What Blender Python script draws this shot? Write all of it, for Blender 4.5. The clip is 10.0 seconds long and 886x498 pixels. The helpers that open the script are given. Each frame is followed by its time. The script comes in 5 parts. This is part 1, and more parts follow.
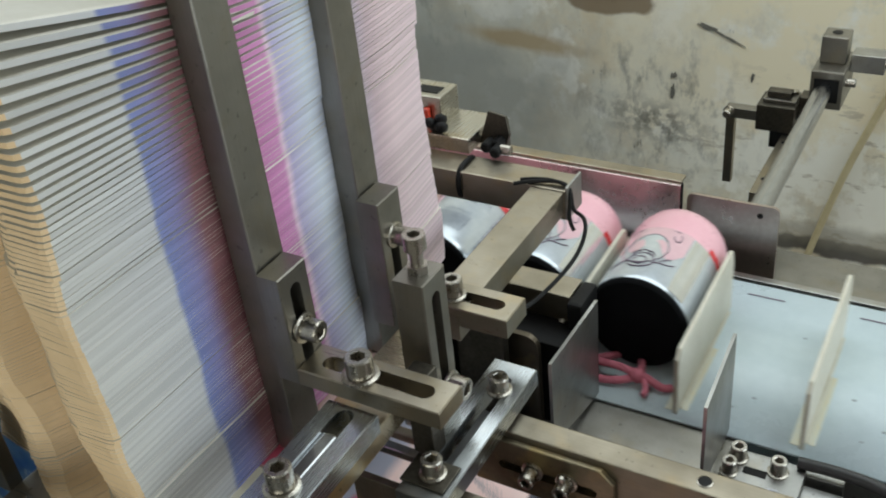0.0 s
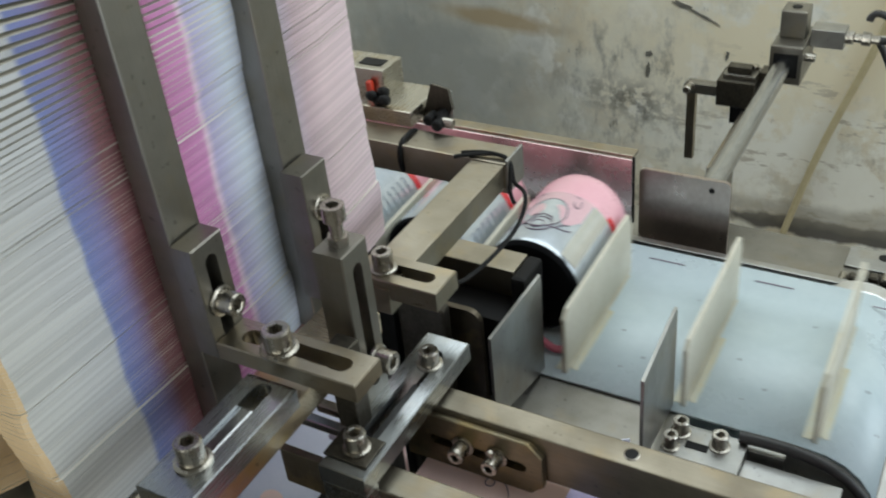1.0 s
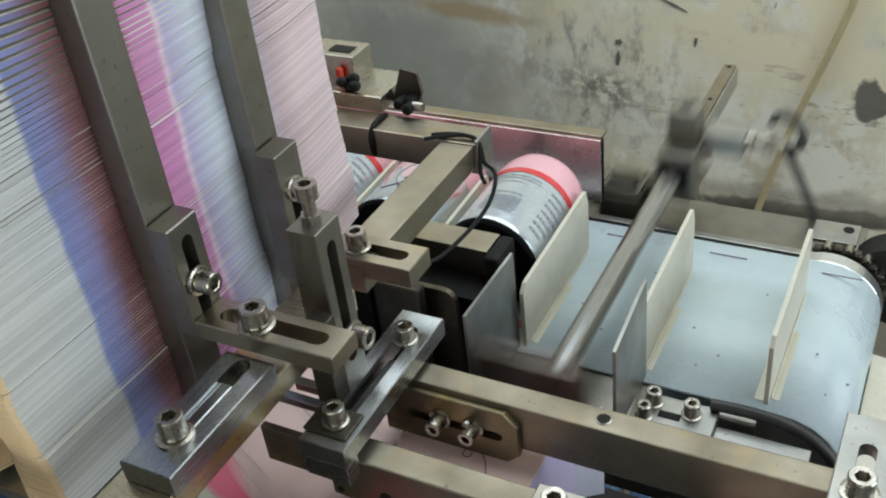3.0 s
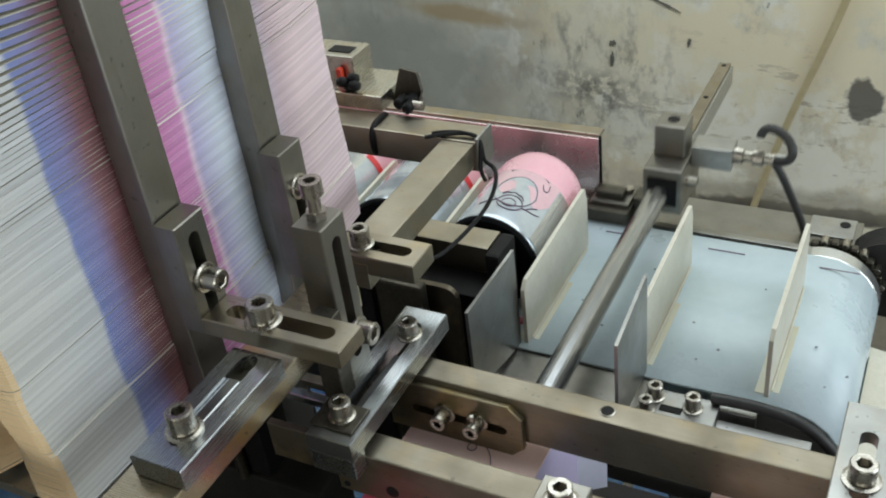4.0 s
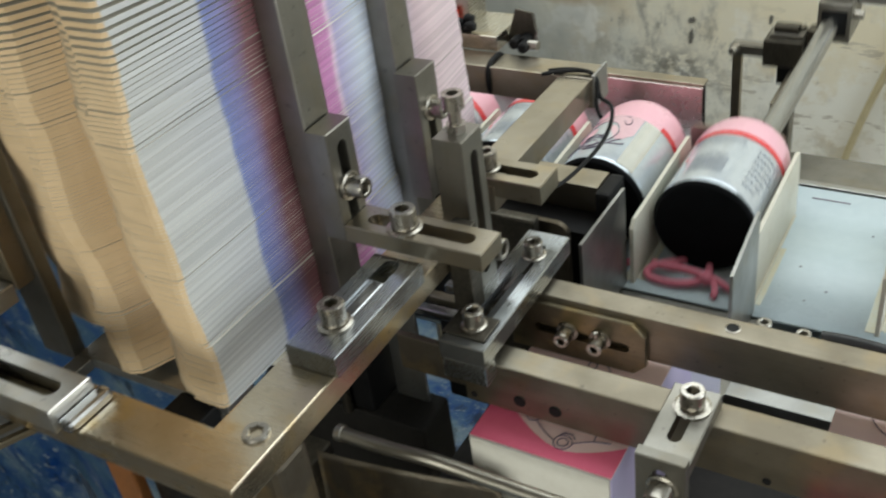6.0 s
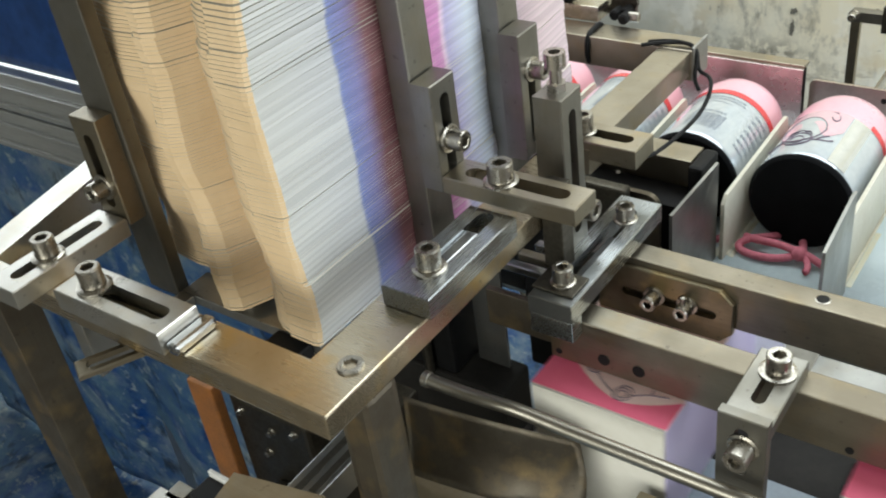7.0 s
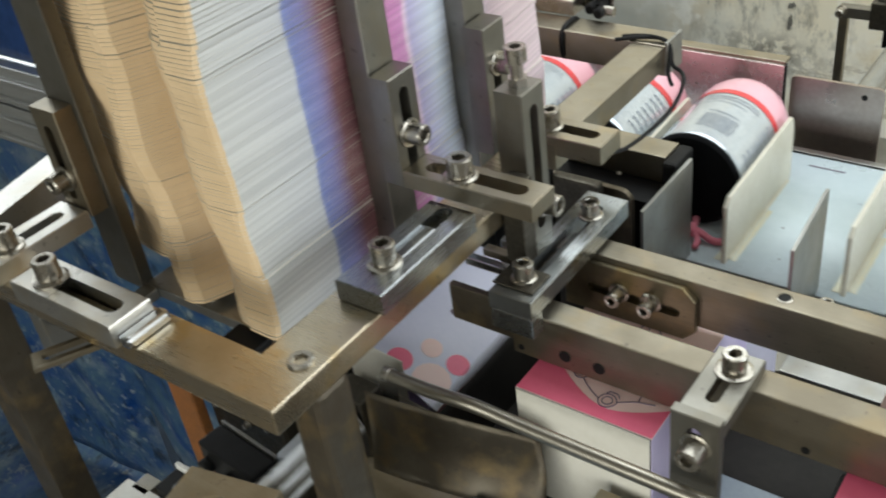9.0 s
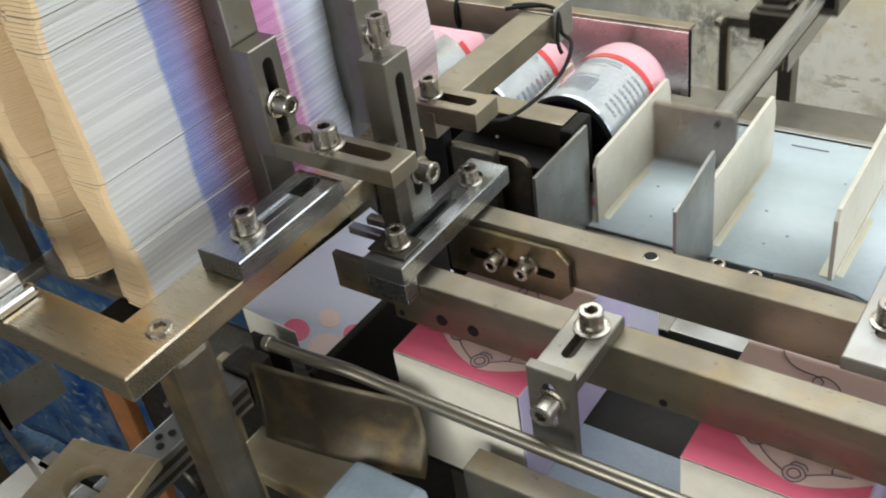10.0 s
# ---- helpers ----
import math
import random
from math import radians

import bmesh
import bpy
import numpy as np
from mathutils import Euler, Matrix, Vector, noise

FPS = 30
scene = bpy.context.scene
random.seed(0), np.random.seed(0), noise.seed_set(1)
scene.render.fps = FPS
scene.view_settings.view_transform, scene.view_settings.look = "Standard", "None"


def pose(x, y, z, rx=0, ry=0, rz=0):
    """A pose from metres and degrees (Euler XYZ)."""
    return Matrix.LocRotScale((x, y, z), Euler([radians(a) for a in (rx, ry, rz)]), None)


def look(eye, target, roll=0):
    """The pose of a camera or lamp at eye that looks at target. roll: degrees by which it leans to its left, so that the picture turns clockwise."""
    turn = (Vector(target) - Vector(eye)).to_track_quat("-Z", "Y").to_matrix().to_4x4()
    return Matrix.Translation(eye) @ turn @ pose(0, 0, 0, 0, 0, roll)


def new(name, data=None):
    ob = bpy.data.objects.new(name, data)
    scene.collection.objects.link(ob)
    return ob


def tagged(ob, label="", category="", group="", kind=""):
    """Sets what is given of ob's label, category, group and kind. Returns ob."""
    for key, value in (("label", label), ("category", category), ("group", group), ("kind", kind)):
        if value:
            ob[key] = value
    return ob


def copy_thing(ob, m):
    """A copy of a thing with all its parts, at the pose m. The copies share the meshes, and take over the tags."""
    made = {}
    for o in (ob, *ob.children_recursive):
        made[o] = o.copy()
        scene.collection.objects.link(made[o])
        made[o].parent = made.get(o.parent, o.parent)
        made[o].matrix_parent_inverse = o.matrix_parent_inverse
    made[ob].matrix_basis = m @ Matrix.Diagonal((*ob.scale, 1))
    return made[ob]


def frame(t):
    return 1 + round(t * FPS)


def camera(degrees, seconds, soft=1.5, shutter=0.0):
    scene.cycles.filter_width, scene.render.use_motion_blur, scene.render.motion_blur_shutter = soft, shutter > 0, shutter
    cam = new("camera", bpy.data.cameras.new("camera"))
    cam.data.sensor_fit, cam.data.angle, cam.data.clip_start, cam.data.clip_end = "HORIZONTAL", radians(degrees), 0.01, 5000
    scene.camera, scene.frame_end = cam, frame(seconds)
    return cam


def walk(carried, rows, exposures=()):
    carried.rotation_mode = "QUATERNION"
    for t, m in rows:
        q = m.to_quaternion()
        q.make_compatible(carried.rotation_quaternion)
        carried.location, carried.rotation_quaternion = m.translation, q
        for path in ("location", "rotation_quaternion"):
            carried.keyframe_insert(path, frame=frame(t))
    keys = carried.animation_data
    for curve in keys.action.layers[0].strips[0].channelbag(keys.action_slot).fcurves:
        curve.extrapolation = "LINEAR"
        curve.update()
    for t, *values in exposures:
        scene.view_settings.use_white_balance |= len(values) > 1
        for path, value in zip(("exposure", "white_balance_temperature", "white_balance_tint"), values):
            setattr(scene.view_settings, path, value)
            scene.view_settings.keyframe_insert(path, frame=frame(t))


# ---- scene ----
cam = camera(48.0, 10.0, soft=2.0, shutter=0.5)
METRES, EYE, TILT, LEAN, TURN = 0.35, 1.5, 0.0, 0.0, 33.0
ROWS = [
    (0.0, 0.0, 0.0, 0.0, -3.61, -33.43, 5.48),
    (0.5, 0.038, 0.0312, -0.0107, -2.96, -34.19, 5.41),
    (1.0, 0.123, 0.0046, -0.0461, -4.23, -34.49, 5.32),
    (1.5, 0.1372, -0.0186, -0.0668, -4.87, -34.8, 5.49),
    (2.0, 0.1296, -0.0446, -0.0623, -5.31, -34.83, 5.77),
    (2.5, 0.1337, -0.0538, -0.0555, -5.77, -34.92, 5.78),
    (4.0, 0.1095, -0.0818, -0.0572, -6.76, -34.69, 6.26),
    (4.5, 0.0914, -0.1005, -0.0406, -6.73, -34.98, 6.33),
    (5.0, 0.0695, -0.1307, -0.0456, -6.69, -34.57, 6.45),
    (5.5, 0.0174, -0.167, -0.0813, -6.18, -34.45, 7.03),
    (6.0, -0.0667, -0.2095, -0.127, -3.39, -34.8, 7.06),
    (7.5, -0.0981, -0.3016, -0.153, 3.2, -34.64, 7.19),
    (8.0, -0.0995, -0.2903, -0.1375, 3.29, -34.63, 7.16),
    (8.5, -0.0827, -0.2857, -0.1372, 3.22, -34.92, 7.03),
    (9.0, -0.0082, -0.2758, -0.1643, 2.7, -35.18, 6.93),
    (9.5, 0.1469, -0.2853, -0.1946, 1.5, -36.12, 7.21),
    (10.0, 0.2181, -0.315, -0.2002, 0.97, -36.4, 7.64),
]
walk(cam, [(t, pose(0, 0, EYE, TILT, LEAN, TURN) @ pose(METRES * x, METRES * y, METRES * z, 90 + pitch, roll, yaw)) for t, x, y, z, yaw, pitch, roll in ROWS],
     exposures=[(0.0, -0.24, 6560, 10), (0.5, -0.14, 6500, 10), (1.0, -0.26, 6500, 10), (2.5, -0.20, 6500, 10), (4.0, -0.18, 6500, 10), (4.5, -0.22, 6550, 11), (5.5, -0.20, 6620, 11), (6.0, -0.04, 6680, 11), (7.5, 0.42, 6580, 11), (8.5, 0.38, 6560, 11.5), (9.0, 0.17, 6680, 12), (9.5, 0.30, 6750, 14.5), (10.0, 0.24, 6750, 15)])

# ---- world and light ----
FLOOR_Z = -0.33
world = bpy.data.worlds.new("sky")
scene.world = world
world.use_nodes = True
wn = world.node_tree.nodes
sky = wn.new("ShaderNodeTexSky")
sky.sky_type, sky.sun_disc = "NISHITA", False
sky.sun_elevation, sky.sun_rotation = radians(40), radians(80)
wn["Background"].inputs["Strength"].default_value = 0.12
world.node_tree.links.new(sky.outputs["Color"], wn["Background"].inputs["Color"])


def daylight_lamp(name, m, sx, sy, watts, colour):
    d = bpy.data.lights.new(name, "AREA")
    d.shape, d.size, d.size_y, d.energy, d.color = "RECTANGLE", sx, sy, watts, colour
    ob = new(name, d)
    ob.matrix_world = m
    return tagged(ob, "area lamp for daylight from an unseen opening", "light")


# daylight in unseen east and west windows; south and roof lamps are added fill
daylight_lamp("window_daylight", look((2.74, 0.9, 1.55), (-0.4, 0.6, 0.95)), 2.3, 1.7, 50, (0.80, 0.93, 1.0))
daylight_lamp("window_daylight", look((0.4, -2.44, 1.55), (0.1, 0.6, 0.7)), 3.0, 1.7, 66, (0.97, 1.0, 0.92))
daylight_lamp("roof_daylight", look((-0.3, 1.55, 2.69), (-0.3, 1.50, 0.0)), 3.4, 1.6, 56, (0.92, 1.0, 0.97))
daylight_lamp("window_daylight", look((-3.36, 1.3, 1.98), (-0.4, 0.9, 1.0)), 1.9, 1.1, 17, (0.94, 1.0, 0.98))


# ---- materials ----
def material(name, colour, rough=0.5, metal=0.0, colour2=None, scale=40.0, bump=0.0, stretch=(1, 1, 1), rough2=None, detail_scale=None, spec=None, coat=0.0):
    m = bpy.data.materials.new(name)
    m.use_nodes = True
    n, l = m.node_tree.nodes, m.node_tree.links
    b = n["Principled BSDF"]
    b.inputs["Base Color"].default_value = (*colour, 1)
    b.inputs["Roughness"].default_value = rough
    b.inputs["Metallic"].default_value = metal
    b.inputs["Coat Weight"].default_value = coat
    b.inputs["Coat Roughness"].default_value = 0.08
    if spec is not None:
        b.inputs["Specular IOR Level"].default_value = spec
    tc = n.new("ShaderNodeTexCoord")
    mp = n.new("ShaderNodeMapping")
    mp.inputs["Scale"].default_value = stretch
    l.new(tc.outputs["Object"], mp.inputs["Vector"])
    big = n.new("ShaderNodeTexNoise")
    big.inputs["Scale"].default_value, big.inputs["Detail"].default_value = scale, 6
    l.new(mp.outputs["Vector"], big.inputs["Vector"])
    fine = n.new("ShaderNodeTexNoise")
    fine.inputs["Scale"].default_value, fine.inputs["Detail"].default_value = detail_scale or scale * 9, 4
    l.new(mp.outputs["Vector"], fine.inputs["Vector"])
    both = n.new("ShaderNodeMix")
    both.data_type = "FLOAT"
    both.inputs["Factor"].default_value = 0.4
    l.new(big.outputs["Fac"], both.inputs["A"])
    l.new(fine.outputs["Fac"], both.inputs["B"])
    wide = n.new("ShaderNodeMapRange")
    wide.inputs["From Min"].default_value, wide.inputs["From Max"].default_value = 0.33, 0.67
    l.new(both.outputs["Result"], wide.inputs["Value"])
    if colour2 is not None:
        mix = n.new("ShaderNodeMix")
        mix.data_type = "RGBA"
        mix.inputs["A"].default_value, mix.inputs["B"].default_value = (*colour, 1), (*colour2, 1)
        l.new(wide.outputs["Result"], mix.inputs["Factor"])
        l.new(mix.outputs["Result"], b.inputs["Base Color"])
    if rough2 is not None:
        mr = n.new("ShaderNodeMapRange")
        mr.inputs["To Min"].default_value, mr.inputs["To Max"].default_value = rough, rough2
        l.new(wide.outputs["Result"], mr.inputs["Value"])
        l.new(mr.outputs["Result"], b.inputs["Roughness"])
    if bump:
        bp = n.new("ShaderNodeBump")
        bp.inputs["Strength"].default_value, bp.inputs["Distance"].default_value = bump, 0.0006
        l.new(both.outputs["Result"], bp.inputs["Height"])
        l.new(bp.outputs["Normal"], b.inputs["Normal"])
    return m


def steel(name, light, dark, tan, along, rough, rough2, stain=0.45, scratch=0.07):
    """Worn machine steel: fine grinding lines along one axis, cloudy patches, tan oxide stains and small dark pits."""
    m = bpy.data.materials.new(name)
    m.use_nodes = True
    n, l = m.node_tree.nodes, m.node_tree.links
    b = n["Principled BSDF"]
    b.inputs["Metallic"].default_value = 1.0
    tc, oi = n.new("ShaderNodeTexCoord"), n.new("ShaderNodeObjectInfo")
    off = n.new("ShaderNodeVectorMath")
    off.operation = "ADD"
    l.new(tc.outputs["Object"], off.inputs[0])
    l.new(oi.outputs["Random"], off.inputs[1])

    def noisy(stretch, scale, lo, hi, detail=5):
        mp, t, r = n.new("ShaderNodeMapping"), n.new("ShaderNodeTexNoise"), n.new("ShaderNodeMapRange")
        mp.inputs["Scale"].default_value = stretch
        t.inputs["Scale"].default_value, t.inputs["Detail"].default_value = scale, detail
        r.inputs["From Min"].default_value, r.inputs["From Max"].default_value = lo, hi
        l.new(off.outputs["Vector"], mp.inputs["Vector"])
        l.new(mp.outputs["Vector"], t.inputs["Vector"])
        l.new(t.outputs["Fac"], r.inputs["Value"])
        return r.outputs["Result"]

    def mixed(kind, fac, a, c):
        x = n.new("ShaderNodeMix")
        x.data_type = kind
        l.new(fac, x.inputs["Factor"])
        for key, v in (("A", a), ("B", c)):
            if isinstance(v, tuple):
                x.inputs[key].default_value = (*v, 1)
            elif isinstance(v, float):
                x.inputs[key].default_value = v
            else:
                l.new(v, x.inputs[key])
        return x.outputs["Result"]

    def scaled(fac, k):
        f = n.new("ShaderNodeMath")
        f.operation = "MULTIPLY"
        f.inputs[1].default_value = k
        l.new(fac, f.inputs[0])
        return f.outputs["Value"]

    lines = {"x": (2.0, 90.0, 90.0), "y": (90.0, 2.0, 90.0), "z": (90.0, 90.0, 2.0)}[along]
    grind = noisy(lines, 14.0, 0.30, 0.70)
    cloud = noisy((1, 1, 1), 16.0, 0.36, 0.64, 6)
    oxide = noisy((1, 1, 1), 34.0, 0.52, 0.70, 8)
    pits = noisy((1, 1, 1), 190.0, 0.66, 0.74, 3)
    c = mixed("RGBA", cloud, light, dark)
    c = mixed("RGBA", scaled(grind, 0.18), c, dark)
    c = mixed("RGBA", scaled(oxide, stain), c, tan)
    c = mixed("RGBA", scaled(pits, 0.4), c, (0.05, 0.045, 0.04))
    l.new(c, b.inputs["Base Color"])
    r = mixed("FLOAT", cloud, rough, rough2)
    r = mixed("FLOAT", scaled(grind, 0.5), r, rough2 + 0.12)
    l.new(r, b.inputs["Roughness"])
    bp = n.new("ShaderNodeBump")
    bp.inputs["Strength"].default_value, bp.inputs["Distance"].default_value = scratch, 0.0002
    l.new(grind, bp.inputs["Height"])
    l.new(bp.outputs["Normal"], b.inputs["Normal"])
    return m


STEEL = steel("brushed_steel", (0.385, 0.345, 0.28), (0.26, 0.23, 0.175), (0.38, 0.29, 0.16), "x", 0.24, 0.38)
RAILSTEEL = steel("oily_rail_steel", (0.29, 0.26, 0.205), (0.19, 0.165, 0.125), (0.30, 0.23, 0.13), "x", 0.30, 0.46)
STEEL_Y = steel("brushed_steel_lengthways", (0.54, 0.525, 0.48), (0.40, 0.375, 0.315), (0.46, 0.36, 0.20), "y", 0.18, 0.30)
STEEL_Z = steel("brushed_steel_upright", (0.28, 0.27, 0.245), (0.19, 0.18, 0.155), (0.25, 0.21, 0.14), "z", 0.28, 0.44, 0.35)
# lit copy of the ground steel: bright reflections are put into its pale colour
LITSTEEL = steel("ground_steel_lit", (0.70, 0.69, 0.655), (0.56, 0.545, 0.50), (0.52, 0.42, 0.26), "y", 0.22, 0.34, 0.35)
# the golden reflection on the arm is painted in by the tan colours
ARMSTEEL = steel("flat_steel_warm_reflection", (0.64, 0.57, 0.45), (0.45, 0.37, 0.25), (0.62, 0.44, 0.18), "x", 0.18, 0.30, 0.75)
# bluish because the reflected sky is put into the base colour
SKYSTEEL = steel("ground_steel_sky_tint", (0.47, 0.50, 0.52), (0.35, 0.37, 0.38), (0.42, 0.36, 0.25), "y", 0.17, 0.28, 0.2)
TANPLATE = steel("tan_milled_plate", (0.56, 0.49, 0.37), (0.40, 0.33, 0.22), (0.50, 0.36, 0.17), "x", 0.40, 0.58, 0.7)
# steel push plate; the rolls' pink reflection is tinted into its colour
PUSHPL = material("push_plate_pink_reflection", (0.47, 0.40, 0.365), 0.26, 1.0, (0.36, 0.30, 0.27), 18, 0.04, (1, 1, 1), 0.36)
BRONZE = steel("bronzed_steel", (0.30, 0.26, 0.18), (0.13, 0.11, 0.075), (0.40, 0.30, 0.14), "x", 0.28, 0.46, 0.6)
SHEET = steel("sheet_steel", (0.42, 0.42, 0.41), (0.29, 0.29, 0.275), (0.32, 0.27, 0.18), "z", 0.28, 0.42, 0.3)
# polished steel whose base colour already holds some of the mirrored pink
MIRROR = material("polished_steel_pink_reflection", (0.66, 0.54, 0.52), 0.20, 1.0, (0.54, 0.44, 0.42), 14, 0.06, (1, 1, 1), 0.32)
CHROME = material("chromed_steel", (0.46, 0.47, 0.48), 0.15, 1.0, (0.33, 0.34, 0.35), 60, 0.03, (6, 1, 6), 0.28)
ROD = material("drawn_steel_rod", (0.36, 0.335, 0.285), 0.28, 1.0, (0.26, 0.24, 0.20), 40, 0.1, (1, 5, 5), 0.42)
SCREW = material("nickel_screw", (0.50, 0.47, 0.42), 0.20, 1.0, (0.30, 0.28, 0.24), 120, 0.15, (1, 1, 1), 0.38)
DARKSTEEL = material("oily_dark_steel", (0.12, 0.11, 0.09), 0.36, 1.0, (0.06, 0.054, 0.044), 30, 0.2, (1, 1, 1), 0.6)
BLACK = material("black_plastic", (0.006, 0.006, 0.0065), 0.5, 0.0, (0.012, 0.012, 0.012), 60, 0.1, spec=0.15)
BLACKCAP = material("matt_black_end", (0.003, 0.0035, 0.004), 0.6, 0.0, (0.006, 0.0065, 0.0075), 50, 0.15, spec=0.08)
RUBBER = material("black_rubber", (0.018, 0.018, 0.018), 0.5, 0.0, (0.03, 0.03, 0.03), 80, 0.1)
BELT = material("pale_blue_belt", (0.58, 0.68, 0.72), 0.22, 0.0, (0.50, 0.60, 0.64), 9, 0.04, (1, 1, 1), 0.36, 70)
FLIGHT = material("cream_plastic", (0.66, 0.64, 0.55), 0.42, 0.0, (0.55, 0.52, 0.42), 26, 0.06)
WHITEPL = material("white_plastic", (0.74, 0.74, 0.71), 0.4, 0.0, (0.62, 0.61, 0.57), 30, 0.05)
FILM = material("silver_white_film", (0.60, 0.65, 0.69), 0.12, 0.45, (0.47, 0.52, 0.57), 18, 0.35, (1, 1, 1), 0.22, None, None, 0.5)
PINKFILM = material("pink_film", (0.80, 0.46, 0.52), 0.24, 0.0, (0.75, 0.39, 0.46), 30, 0.2, (1, 1, 1), 0.34, None, None, 0.4)
REDBAND = material("red_print", (0.70, 0.045, 0.055), 0.22, 0.0, (0.58, 0.035, 0.045), 60, 0.05, coat=0.4)
INK = material("grey_ink", (0.16, 0.18, 0.22), 0.3, 0.0, (0.24, 0.27, 0.31), 200)
PINKWASH = material("pale_pink_film", (0.74, 0.50, 0.55), 0.16, 0.2, (0.68, 0.43, 0.49), 26, 0.3, (1, 1, 1), 0.26, None, None, 0.5)
GREEN = material("green_print", (0.10, 0.24, 0.20), 0.3, 0.0, (0.14, 0.29, 0.24), 120)
LINE = material("dark_line_ink", (0.10, 0.07, 0.11), 0.4, 0.0, (0.16, 0.11, 0.16), 200)
SILVERBAND = material("bright_silver_band", (0.80, 0.82, 0.84), 0.10, 0.9, (0.66, 0.68, 0.70), 24, 0.15, (1, 1, 1), 0.22)
ROPE = material("pink_cord", (0.66, 0.20, 0.26), 0.75, 0.0, (0.52, 0.13, 0.19), 260, 0.6)
BOXPINK = material("pink_print_board", (0.88, 0.17, 0.28), 0.38, 0.0, (0.84, 0.14, 0.25), 20, 0.05)
BOXPALE = material("pale_pink_print_board", (0.90, 0.68, 0.63), 0.38, 0.0, (0.89, 0.63, 0.60), 20, 0.05)
BOXWHITE = material("white_board", (0.70, 0.68, 0.61), 0.48, 0.0, (0.62, 0.595, 0.52), 16, 0.08)
BOXPEARL = material("pearl_white_board", (0.66, 0.67, 0.80), 0.4, 0.0, (0.60, 0.62, 0.76), 20, 0.05)
BOXLILAC = material("lilac_print_board", (0.56, 0.50, 0.70), 0.4, 0.0, (0.50, 0.44, 0.66), 20, 0.05)
KRAFT = material("cut_board_edge", (0.63, 0.475, 0.30), 0.8, 0.0, (0.55, 0.40, 0.235), 12, 0.05)
ALU = material("aluminium_profile", (0.70, 0.71, 0.71), 0.30, 1.0, (0.58, 0.59, 0.59), 20, 0.05, (1, 8, 8), 0.4)
ORANGE = material("orange_paint", (0.34, 0.125, 0.03), 0.5, 0.0, (0.16, 0.07, 0.025), 30, 0.2)
BLUEBAG = material("blue_sheeting", (0.012, 0.07, 0.23), 0.35, 0.0, (0.008, 0.035, 0.12), 16, 0.8, (1, 1, 1), 0.5, 60)
TARP = material("dusty_blue_sheeting", (0.002, 0.06, 0.25), 0.32, 0.0, (0.12, 0.22, 0.29), 12, 1.0, (1, 1, 1), 0.75, 60)
BEDM = material("black_oily_bed", (0.014, 0.013, 0.012), 0.6, 0.0, (0.026, 0.024, 0.021), 20, 0.1, spec=0.15)
DARKSHEET = steel("dark_bent_sheet", (0.21, 0.185, 0.145), (0.12, 0.10, 0.075), (0.38, 0.27, 0.13), "z", 0.34, 0.52, 0.55)
CAPM = material("blue_grey_plastic", (0.30, 0.37, 0.43), 0.35, 0.0, (0.24, 0.30, 0.36), 30, 0.1)
GLUE = material("yellowed_glue", (0.60, 0.55, 0.38), 0.35, 0.0, (0.56, 0.60, 0.55), 40, 0.2)
CREAMHOSE = material("yellowed_hose", (0.55, 0.47, 0.28), 0.4, 0.0, (0.46, 0.38, 0.22), 40)
REDPL = material("red_plastic", (0.60, 0.05, 0.02), 0.4, 0.0, (0.5, 0.04, 0.02), 60)
GLASS = material("window_glass", (0.9, 0.95, 0.95), 0.02)
GLASS.node_tree.nodes["Principled BSDF"].inputs["Transmission Weight"].default_value = 1.0


def dust_over(m, colour, scales):
    """Lays dust, scuffs and specks over a material's own colour: rows of noise scale, low, high, amount and stretch."""
    n, l = m.node_tree.nodes, m.node_tree.links
    b = n["Principled BSDF"]
    below = b.inputs["Base Color"].links[0].from_socket
    tc = n.new("ShaderNodeTexCoord")
    for scale, lo, hi, amount, stretch in scales:
        mp, t, r, x = n.new("ShaderNodeMapping"), n.new("ShaderNodeTexNoise"), n.new("ShaderNodeMapRange"), n.new("ShaderNodeMix")
        mp.inputs["Scale"].default_value = stretch
        t.inputs["Scale"].default_value, t.inputs["Detail"].default_value, t.inputs["Roughness"].default_value = scale, 8, 0.65
        r.inputs["From Min"].default_value, r.inputs["From Max"].default_value, r.inputs["To Max"].default_value = lo, hi, amount
        x.data_type = "RGBA"
        x.inputs["B"].default_value = (*colour, 1)
        l.new(tc.outputs["Object"], mp.inputs["Vector"])
        l.new(mp.outputs["Vector"], t.inputs["Vector"])
        l.new(t.outputs["Fac"], r.inputs["Value"])
        l.new(r.outputs["Result"], x.inputs["Factor"])
        l.new(below, x.inputs["A"])
        below = x.outputs["Result"]
    l.new(below, b.inputs["Base Color"])


dust_over(TARP, (0.40, 0.45, 0.43), [(7, 0.50, 0.66, 0.55, (1, 1, 1)), (34, 0.56, 0.66, 0.7, (1, 1.8, 1)), (150, 0.66, 0.70, 0.8, (1, 1, 1))])
dust_over(TARP, (0.010, 0.018, 0.035), [(11, 0.56, 0.66, 0.75, (1.6, 1, 1))])


